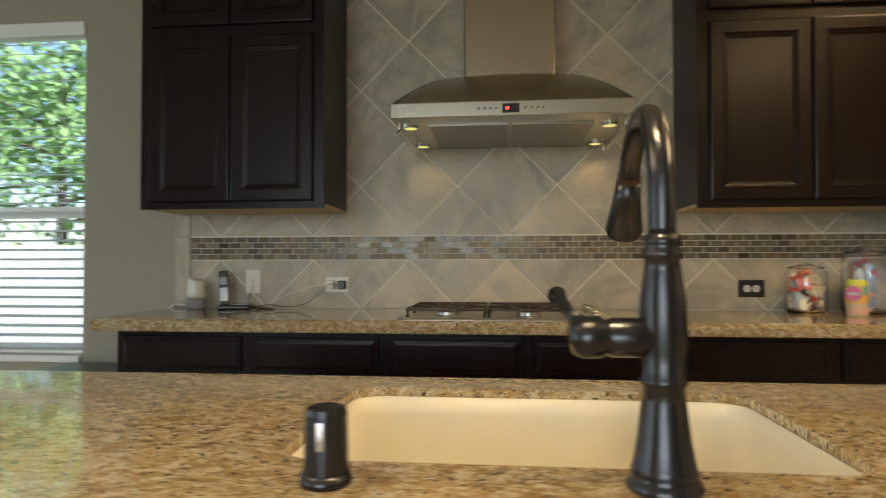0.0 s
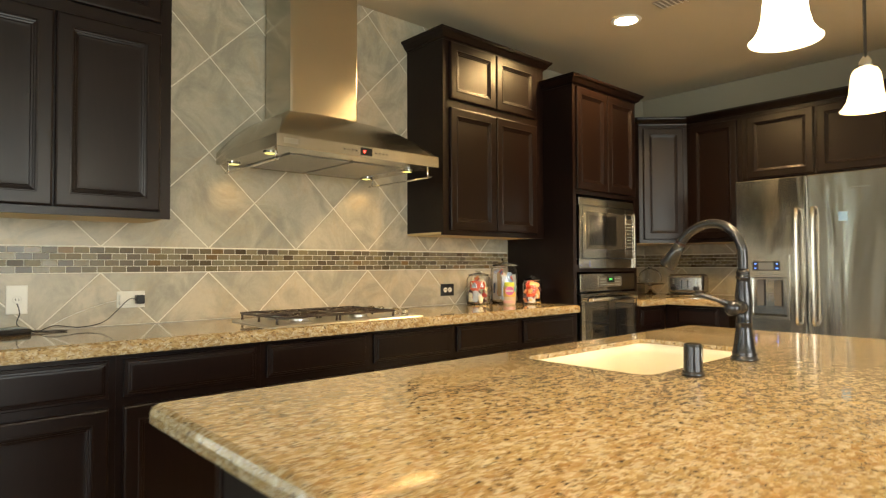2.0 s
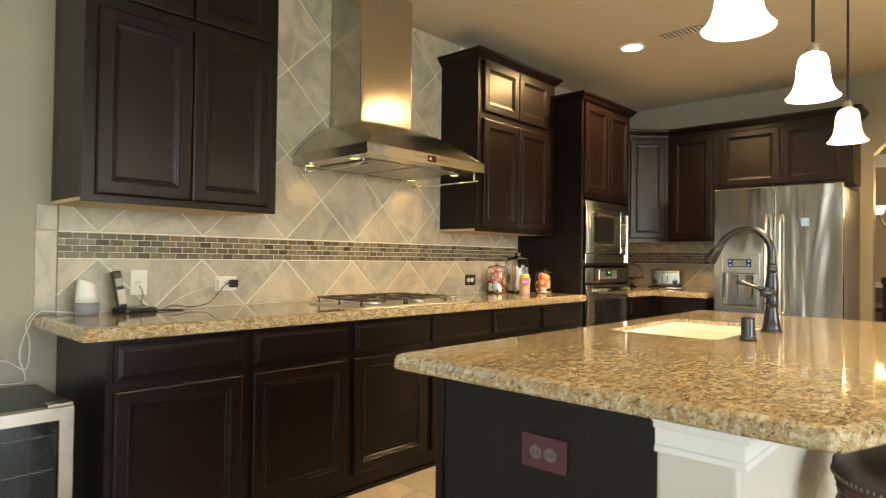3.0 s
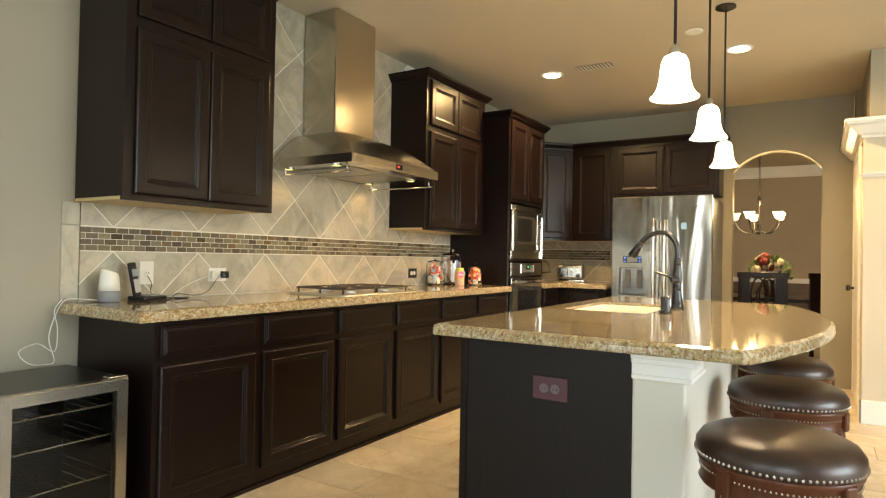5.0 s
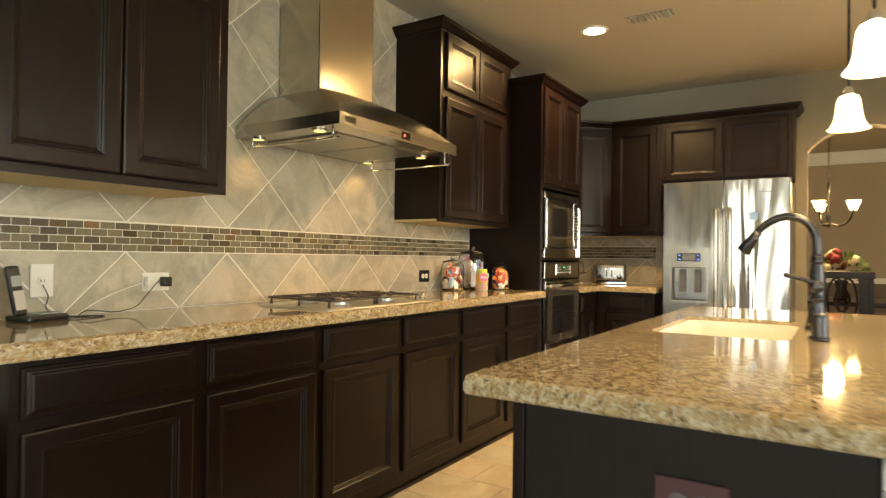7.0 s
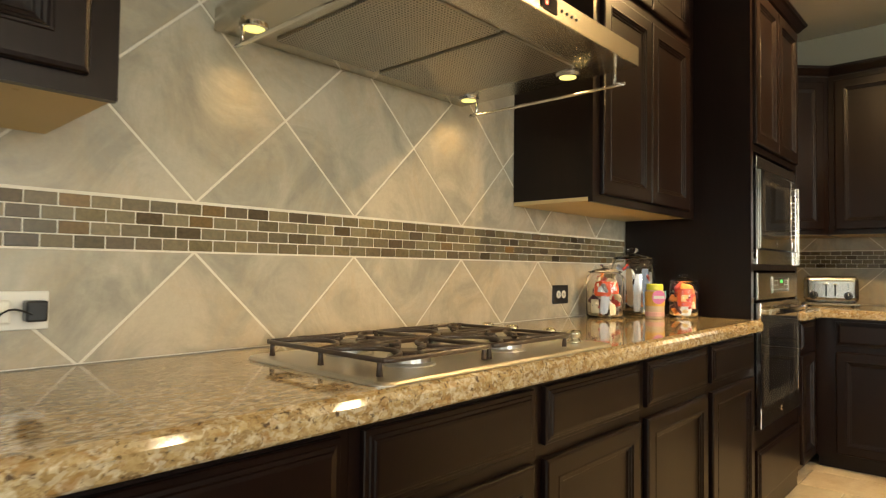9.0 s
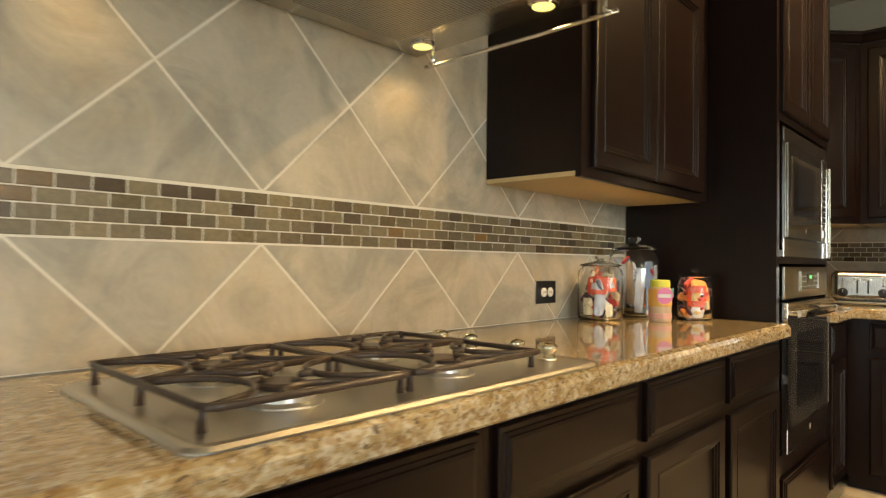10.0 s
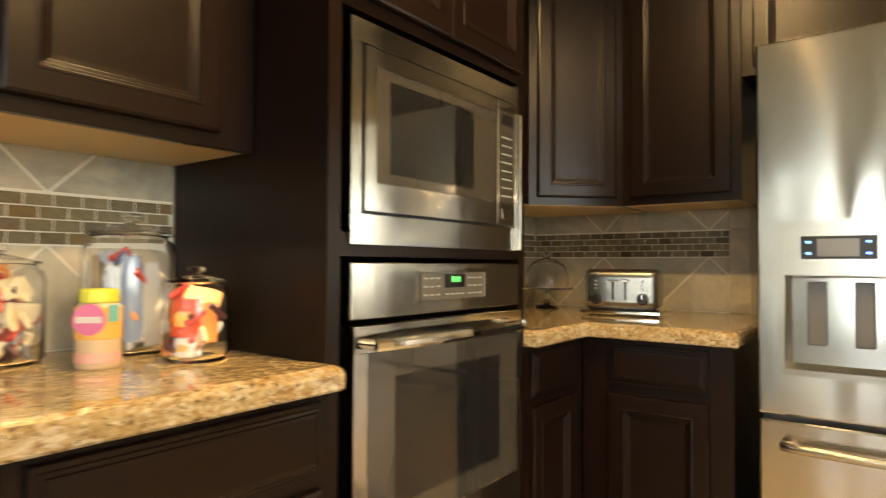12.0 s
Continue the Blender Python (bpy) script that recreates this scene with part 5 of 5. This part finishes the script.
FOIL = material("foil_silver", (0.42, 0.43, 0.44), 0.28, 0.4)[0]
BAGRED = material("bag_red_orange", (0.55, 0.075, 0.025), 0.25)[0]
BAGBLUE = material("bag_slate_blue", (0.13, 0.17, 0.25), 0.25)[0]
BAGTAN = material("bag_tan", (0.36, 0.25, 0.13), 0.35)[0]
BAGGOLD = material("bag_gold", (0.60, 0.36, 0.08), 0.3)[0]
ja = glass_jar(1.62, 3.02, 0.082, 0.205, "round glass jar full of wrapped biscuits and sweets", 56, [WRAPS[0], WRAPS[2], WRAPS[3], WRAPS[2], BURG, GREYF, WRAPS[1], WRAPS[2]], 1)
jb = glass_jar(1.87, 3.01, 0.098, 0.272, "tall glass jar with packets of snacks", 26, [WRAPS[3], material("wrap_grey", (0.30, 0.33, 0.42), 0.35)[0], WRAPS[3], WRAPS[1], WRAPS[4], WRAPS[0], WRAPS[2]], 2)
jc = glass_jar(1.90, 2.785, 0.064, 0.168, "small glass jar with red and orange sweet packets", 26, [WRAPS[0], WRAPS[1], BURG, WRAPS[0], WRAPS[3], WRAPS[1], WRAPS[2]], 3)
for jar, radius, specs in (
        (ja, 0.082, ((168, 232, 0.095, 0.158, BAGRED), (228, 262, 0.105, 0.155, BAGRED), (190, 222, 0.02, 0.095, FOIL), (150, 186, 0.02, 0.08, WRAPS[2]), (224, 248, 0.015, 0.06, WRAPS[2]))),
        (jb, 0.098, ((150, 184, 0.02, 0.205, WRAPS[3]), (186, 205, 0.05, 0.215, BAGTAN), (208, 232, 0.02, 0.19, FOIL), (234, 262, 0.03, 0.215, BAGBLUE), (262, 290, 0.02, 0.20, FOIL))),
        (jc, 0.064, ((172, 250, 0.052, 0.128, BAGRED), (250, 290, 0.04, 0.12, WRAPS[1]), (185, 240, 0.012, 0.05, WRAPS[3])))):
    for k, (a0, a1, z0, z1, mat) in enumerate(specs):
        pk = bag(jar, radius, a0, a1, z0, z1, mat, k)
        if mat in (BAGRED, WRAPS[3]):
            am, zm = (a0 + a1) / 2, (z0 + z1) / 2
            bag(pk, radius + 0.001, am - (a1 - a0) * 0.27, am + (a1 - a0) * 0.2, zm - (z1 - z0) * 0.22, zm + (z1 - z0) * 0.16, BAGGOLD if jar is jc else (FOIL if mat is BAGRED else BAGBLUE), k, "print_patch")
bt = thing("sprinkles_bottle", "clear bottle of pink sprinkles with a yellow cap", "bottle", "", (1.735, 2.845, CT))
part("bottle", lathe([(0.036, 0), (0.039, 0.005), (0.0395, 0.112), (0.036, 0.120), (0.033, 0.124)], 28), material("sprinkles", (0.66, 0.50, 0.33), 0.3, coat=0.5)[0], bt, smooth=True)
part("pink_layer", lathe([(0.0392, 0.012), (0.0402, 0.013), (0.0402, 0.030), (0.0392, 0.031)], 28), material("pink_layer", (0.72, 0.40, 0.34), 0.3)[0], bt)
part("label", lathe([(0.0398, 0.056), (0.0408, 0.058), (0.0408, 0.115), (0.0398, 0.117)], 28), material("label_orange", (0.80, 0.46, 0.10), 0.4)[0], bt, "orange and yellow paper label")
part("label_disc", lathe([(0.029, 0), (0.029, 0.0015)], 28, m=Matrix.Translation((-0.0298, -0.0298, 0.094)) @ pose(0, 0, 0, 90, 0, -45)), material("label_pink", (0.66, 0.16, 0.36), 0.4)[0], bt, "pink round sticker")
part("label_bar", box(-0.023, 0.023, -0.003, -0.0022, -0.006, 0.006), WRAPS[3], bt, "white bar of unreadable lettering", pose_m=pose(-0.0298, -0.0298, 0.094, 0, 0, -45))
part("label_tab", box(-0.009, 0.009, -0.002, 0.0, -0.016, 0.016), material("label_teal", (0.15, 0.45, 0.42), 0.4)[0], bt, "teal label tab", pose_m=pose(0.008, -0.0415, 0.105, 0, 0, 5))
part("cap", lathe([(0.034, 0.1245), (0.035, 0.127), (0.034, 0.146), (0.030, 0.150)], 28), material("yellow_cap", (0.68, 0.70, 0.07), 0.4)[0], bt)

# toaster and cake stand
to = thing("toaster", "chrome four-slice toaster with two round dials", "toaster", "", (3.515, 2.645, CT), -80)
TW, TD, TH = 0.29, 0.19, 0.185
part("shell", box(-TW / 2 + 0.13, TW / 2 + 0.13, 0, TD, 0.022, TH, 0.032, 5), steel("toaster_steel", 0.24, (0.36, 0.345, 0.32), (1, 1, 900)), to, smooth=False)
part("base_tray", box(-TW / 2 + 0.122, TW / 2 + 0.138, -0.008, TD + 0.004, 0.006, 0.022, 0.004), CHROME, to)
for fx in (0.02, 0.24):
    for fy in (0.015, TD - 0.02):
        part("foot", lathe([(0.012, 0), (0.011, 0.006)], 12, (fx, fy, 0)), BLACKP, to)
for dx, sg in ((0.040, 1), (0.220, -1)):
    dl = part("dial", lathe([(0.023, 0), (0.023, 0.006), (0.018, 0.010), (0.016, 0.018), (0.004, 0.019)], 24, m=Matrix.Translation((dx, 0.0, 0.068)) @ pose(0, 0, 0, 90, 0, 0)), BLACKP, to)
    part("pointer", box(dx - 0.0015, dx + 0.0015, -0.0205, -0.0185, 0.070, 0.084), CHROME, dl)
    lx = 0.13 - sg * 0.024
    part("lever_slot", box(lx - 0.004, lx + 0.004, -0.001, 0.001, 0.065, 0.142), BLACKP, to)
    part("lever", box(lx - 0.016, lx + 0.016, -0.020, -0.001, 0.134, 0.146, 0.004), CHROME, to)
    bm = None
    for k in range(3):
        bm = lathe([(0.005, 0), (0.005, 0.002)], 10, m=Matrix.Translation((dx, 0.0, 0.108 + k * 0.015)) @ pose(0, 0, 0, 90, 0, 0), bm=bm)
    part("buttons", bm, LCD, to)
for dy in (0.04, 0.115):
    part("slot", box(0.0, 0.26, dy, dy + 0.028, TH - 0.001, TH + 0.0006), BLACKP, to)
cs = thing("cake_stand", "glass cake stand with a domed cover", "cake stand", "", (3.72, 2.93, CT))
part("stand", lathe([(0.055, 0), (0.05, 0.005), (0.015, 0.02), (0.012, 0.07), (0.03, 0.085), (0.12, 0.09), (0.125, 0.10), (0.10, 0.098), (0.02, 0.094)], 32), GLASS, cs, smooth=True)
part("dome", lathe([(0.098, 0.1005), (0.10, 0.15), (0.085, 0.195), (0.05, 0.222), (0.012, 0.232), (0.02, 0.25), (0.005, 0.262), (0.001, 0.228), (0.048, 0.217), (0.081, 0.191), (0.096, 0.149), (0.094, 0.1005)], 32, cap=False), GLASS, cs, smooth=True)

# ---- pillar door ----
dd = thing("door_pantry", "white panelled door with a dark knob in a white casing", "door")
dd["kind"] = "structure"
part("casing", box(2.90, 2.97, -0.06, -0.042, 0, 2.03, 0.003, bm=box(3.78, 3.85, -0.06, -0.042, 0, 2.03, 0.003, bm=box(2.90, 3.85, -0.06, -0.042, 2.03, 2.085))), WHITE, dd)
part("door_leaf", box(2.97, 3.78, -0.06, -0.050, 0.01, 2.03), WHITE, dd)
part("door_knob", lathe([(0.012, 0), (0.012, 0.025), (0.028, 0.035), (0.028, 0.05), (0.015, 0.06)], 20, m=Matrix.Translation((3.70, -0.050, 0.95)) @ pose(0, 0, 0, -90, 0, 0)), BRONZE, dd, smooth=True)
sw = thing("light_switch", "white light switch plate on the pillar", "switch", "", (2.72, -0.06, 1.22), 180)
part("cover", box(-0.035, 0.035, -0.006, 0, -0.058, 0.058, 0.002), WPLASTIC, sw)
part("toggle", box(-0.006, 0.006, -0.014, -0.006, -0.01, 0.012, 0.002), WPLASTIC, sw)

# ---- dining room furniture ----
tb = thing("dining_table", "dark wood dining table", "table", "", (5.5, 0.75, 0))
part("tabletop", box(-0.5, 0.5, -0.95, 0.95, 0.72, 0.76, 0.006), WOOD, tb)
for sx in (-0.4, 0.4):
    for sy in (-0.8, 0.8):
        part("leg", box(sx - 0.04, sx + 0.04, sy - 0.04, sy + 0.04, 0, 0.72, 0.004), WOOD, tb)
SEATF = paint("seat_fabric", (0.35, 0.30, 0.22), 0.85)


def chair(x, y, rz):
    c = thing("dining_chair", "dark wood dining chair with an interlaced open back", "chair", "dining chairs", (x, y, 0), rz)
    part("seat", box(-0.23, 0.23, -0.22, 0.22, 0.44, 0.49, 0.012), SEATF, c)
    for sx in (-0.21, 0.21):
        part("front_leg", box(sx - 0.02, sx + 0.02, 0.18, 0.22, 0, 0.44, 0.003), WOOD, c)
        part("back_post", box(sx - 0.02, sx + 0.02, -0.24, -0.205, 0, 1.02, 0.003), WOOD, c)
    part("top_rail", box(-0.24, 0.24, -0.245, -0.20, 1.0, 1.06, 0.006), WOOD, c)
    part("lower_rail", box(-0.19, 0.19, -0.235, -0.21, 0.58, 0.62, 0.003), WOOD, c)
    bm = bmesh.new()
    for ox, rx, rz2 in ((-0.04, 0.07, 0.19), (0.04, 0.07, 0.19), (0, 0.055, 0.10)):
        tube([(ox + rx * math.cos(a), -0.222, 0.81 + rz2 * math.sin(a)) for a in np.linspace(0, 2 * math.pi, 25)], 0.009, 6, bm=bm, cap=False)
    part("splat", bm, WOOD, c)
    part("splat_post", box(-0.19, -0.12, -0.232, -0.212, 0.62, 1.0), WOOD, c)
    part("splat_post", box(0.12, 0.19, -0.232, -0.212, 0.62, 1.0), WOOD, c)
    return c


chair(4.62, 0.72, -90)
chair(5.0, 0.16, -70)
chair(5.5, -0.45, 0)
vs = thing("flower_vase", "vase with red and cream roses and green leaves", "flowers", "", (5.35, 0.72, 0.761))
vs.scale = (0.85, 0.85, 1.2)
part("vase", lathe([(0.05, 0), (0.065, 0.02), (0.05, 0.08), (0.075, 0.16), (0.07, 0.165)], 24), material("vase_dark", (0.04, 0.03, 0.03), 0.2)[0], vs, smooth=True)
rg = random.Random(8)
RED = material("rose_red", (0.16, 0.008, 0.012), 0.6)[0]
IVORY = material("rose_ivory", (0.72, 0.64, 0.48), 0.6)[0]
for k in range(15):
    a, e2 = rg.uniform(0, 6.28), rg.uniform(0.05, 1.35)
    c = Vector((0.17 * math.cos(a) * math.cos(e2), 0.22 * math.sin(a) * math.cos(e2), 0.24 + 0.16 * math.sin(e2)))
    bm = bmesh.new()
    for q in range(7):
        aa = q * 2.4
        rr = 0.012 + 0.004 * q
        bmesh.ops.create_icosphere(bm, subdivisions=1, radius=0.036, matrix=Matrix.Translation(c + Vector((rr * math.cos(aa), rr * math.sin(aa), 0.008 - 0.003 * q))))
    part("rose", bm, RED if k % 2 else IVORY, vs, smooth=True)
verts, faces = [], []
for k in range(160):
    a, e2 = rg.uniform(0, 6.28), rg.uniform(-0.3, 1.2)
    c = Vector((0.21 * math.cos(a) * math.cos(e2), 0.27 * math.sin(a) * math.cos(e2), 0.22 + 0.18 * math.sin(e2)))
    d = (c - Vector((0, 0, 0.15))).normalized()
    w = d.orthogonal().normalized()
    i0 = len(verts)
    verts += [tuple(c - d * 0.03), tuple(c + w * 0.015), tuple(c + d * 0.035), tuple(c - w * 0.015)]
    faces.append((i0, i0 + 1, i0 + 2, i0 + 3))
me = bpy.data.meshes.new("leaves")
me.from_pydata(verts, [], faces)
me.materials.append(material("leaf", (0.07, 0.12, 0.03), 0.5)[0])
part("leaves", None, None, vs, data=me)

ch = thing("chandelier", "bronze chandelier with five lit glass shades on a chain", "chandelier", "", (5.3, 0.83, -0.09))
part("stem", lathe([(0.004, 1.58), (0.018, 1.60), (0.010, 1.63), (0.022, 1.68), (0.012, 1.72), (0.010, 1.95), (0.02, 2.0), (0.006, 2.05)], 16), BRONZE, ch, smooth=True)
part("canopy", lathe([(0.06, CEIL + 0.089), (0.055, CEIL + 0.07), (0.01, CEIL + 0.055)], 20), BRONZE, ch)
bm = bmesh.new()
z = 2.05
k = 0
while z < CEIL + 0.05:
    pts2 = []
    for a in np.linspace(0, 2 * math.pi, 13):
        u = 0.010 * math.cos(a)
        pts2.append((u if k % 2 else 0, 0 if k % 2 else u, z + 0.018 + 0.018 * math.sin(a)))
    tube(pts2, 0.003, 5, bm=bm, cap=False)
    z += 0.03
    k += 1
part("chain", bm, BRONZE, ch)
for k in range(5):
    a = 2 * math.pi * k / 5 + 0.3
    c, s = math.cos(a), math.sin(a)
    arm = part("arm", tube(smooth_path([(0.01 * c, 0.01 * s, 1.63), (0.12 * c, 0.12 * s, 1.60), (0.22 * c, 0.22 * s, 1.66), (0.26 * c, 0.26 * s, 1.76)], 5), 0.007, 8), BRONZE, ch, smooth=True)
    part("shade", lathe([(0.02, 0), (0.038, 0.015), (0.042, 0.045), (0.062, 0.078), (0.060, 0.078), (0.038, 0.045), (0.032, 0.015), (0.016, 0.004)], 20, (0.26 * c, 0.26 * s, 1.76), cap=False), SHADE2, arm, smooth=True)
    part("candle", lathe([(0.012, 0), (0.012, 0.03)], 10, (0.26 * c, 0.26 * s, 1.75)), BRONZE, arm)


# ---- tiles, last ----
def clip(poly, x0, x1, z0, z1):
    for axis, lim, sign in ((0, x0, 1), (0, x1, -1), (1, z0, 1), (1, z1, -1)):
        out = []
        for i in range(len(poly)):
            p, q = poly[i - 1], poly[i]
            pin, qin = (p[axis] - lim) * sign >= 0, (q[axis] - lim) * sign >= 0
            if pin != qin:
                t = (lim - p[axis]) / (q[axis] - p[axis])
                out.append((p[0] + t * (q[0] - p[0]), p[1] + t * (q[1] - p[1])))
            if qin:
                out.append(q)
        poly = out
        if len(poly) < 3:
            return []
    clean = []
    for p in poly:
        if not clean or abs(p[0] - clean[-1][0]) + abs(p[1] - clean[-1][1]) > 1e-5:
            clean.append(p)
    if len(clean) > 2 and abs(clean[0][0] - clean[-1][0]) + abs(clean[0][1] - clean[-1][1]) < 1e-5:
        clean.pop()
    return clean if len(clean) > 2 else []


def tile_mesh(poly, t=0.006, bev=0.0015):
    """A tile in the xz plane, its face to -y."""
    bm = bmesh.new()
    cx, cz = sum(p[0] for p in poly) / len(poly), sum(p[1] for p in poly) / len(poly)
    rings = []
    for y, k in ((0, 0), (-t + bev, 0), (-t, bev)):
        ring = []
        for x, z in poly:
            d = math.hypot(x - cx, z - cz)
            f = 1 - k / max(d, 0.01)
            ring.append(bm.verts.new((cx + (x - cx) * f, y, cz + (z - cz) * f)))
        rings.append(ring)
    n = len(poly)
    for a, b in zip(rings, rings[1:]):
        for i in range(n):
            bm.faces.new((a[i], a[(i + 1) % n], b[(i + 1) % n], b[i]))
    bm.faces.new(rings[-1])
    return bm


def diamonds(parent, xa, xb, z0, z1, zc, xv, skip=None, D=0.2395, g=0.0028):
    n = int((xb - xa) / D) + 6
    k0 = int((xa - xv) / D) - 3
    for i in range(k0, k0 + n + 3):
        for j in range(-1, 8):
            if (i + j) % 2:
                continue
            cx, cz = xv + i * D, zc + j * D
            h = D - g * 1.414
            poly = clip([(cx - h, cz), (cx, cz - h), (cx + h, cz), (cx, cz + h)], xa, xb, z0 + g * 0.5, z1)
            if poly and not (skip and skip(cx, cz)):
                part("tile", tile_mesh(poly), TILE, parent)


def backsplash(label, at, rz, xa, xb, ztop, xv, skip, mirror_end=False):
    b = thing("backsplash", label, "backsplash", "", at, rz)
    b["kind"] = "structure"
    part("grout_bed", box(xa - 0.0, xb, -0.0046, 0.0, CT + 0.001, ztop), GROUT, b)
    diamonds(b, xa, xb, 1.271, ztop, 1.269 + 0.2395, xv, skip)
    diamonds(b, xa, xb, CT + 0.002, 1.150, 1.152 - 0.2395, xv, lambda x, z: False)
    mw_, mh = 0.0569, 0.0256
    base = None
    for r_ in range(4):
        zz = 1.1545 + r_ * 0.0284
        x = xa - (0.0045 if r_ % 2 else 0.0345)
        while x < xb - 0.004:
            a, c = max(x, xa), min(x + mw_, xb - 0.001)
            if c - a > 0.012:
                if abs(c - a - mw_) < 1e-6:
                    ob = part("mosaic_tile", None if base else box(0, mw_, -0.0066, 0, 0, mh, 0.0012, 1), MOSAIC, b, data=base, pose_m=pose(a, 0, zz))
                    base = ob.data
                else:
                    part("mosaic_tile", box(0, c - a, -0.0066, 0, 0, mh, 0.0012, 1), MOSAIC, b, pose_m=pose(a, 0, zz))
            x += 0.0598
    return b


bs = backsplash("beige diamond stone tiles with a brown glass mosaic band", (0, WALL_Y - 0.0005, 0), 0, -1.285, 2.036, 2.748, 0.309,
                lambda x, z: (x < -0.75 or x > 1.40) and z > 1.62)
for z0, z1 in ((CT + 0.003, 1.268), (1.273, 1.377)):
    part("border_tile", box(-1.368, -1.290, -0.007, 0, z0, z1, 0.001, 1), TILE, bs)
east_splash = backsplash("beige diamond stone tiles with a mosaic band in the corner", (4.0, 3.13, 0), -90, 0.0, 0.92, 1.374, 0.36, None)
for z0, z1 in ((CT + 0.003, 1.268), (1.273, 1.374)):
    part("border_tile", box(0.923, 1.0, -0.007, 0, z0, z1, 0.001, 1), TILE, east_splash)
b3 = backsplash("beige stone tiles with mosaic band behind the corner worktop", (0, WALL_Y - 0.0005, 0), 0, 2.85, 3.99, 1.374, 2.85 + 0.3, None)

# floor tiles
fl = thing("floor_tiles", "large beige stone floor tiles laid in staggered rows", "floor tiles")
fl["kind"] = "structure"
base = None
TLX, TLY = 0.305, 0.61
for i in range(-10, 17):
    for j in range(-9, 5):
        x, y = -0.485 + i * TLX, 2.14 + 0.2033 * (i % 3) + j * TLY
        if x > 4.4 or x + TLX < -3.4 or y > WALL_Y or y + TLY < -2.6:
            continue
        ob = part("floor_tile", None if base else box(0.003, TLX - 0.003, 0.003, TLY - 0.003, -0.004, 0.0, 0.0012, 1), FLOORT, fl, data=base, pose_m=pose(x, y, 0.0))
        base = ob.data
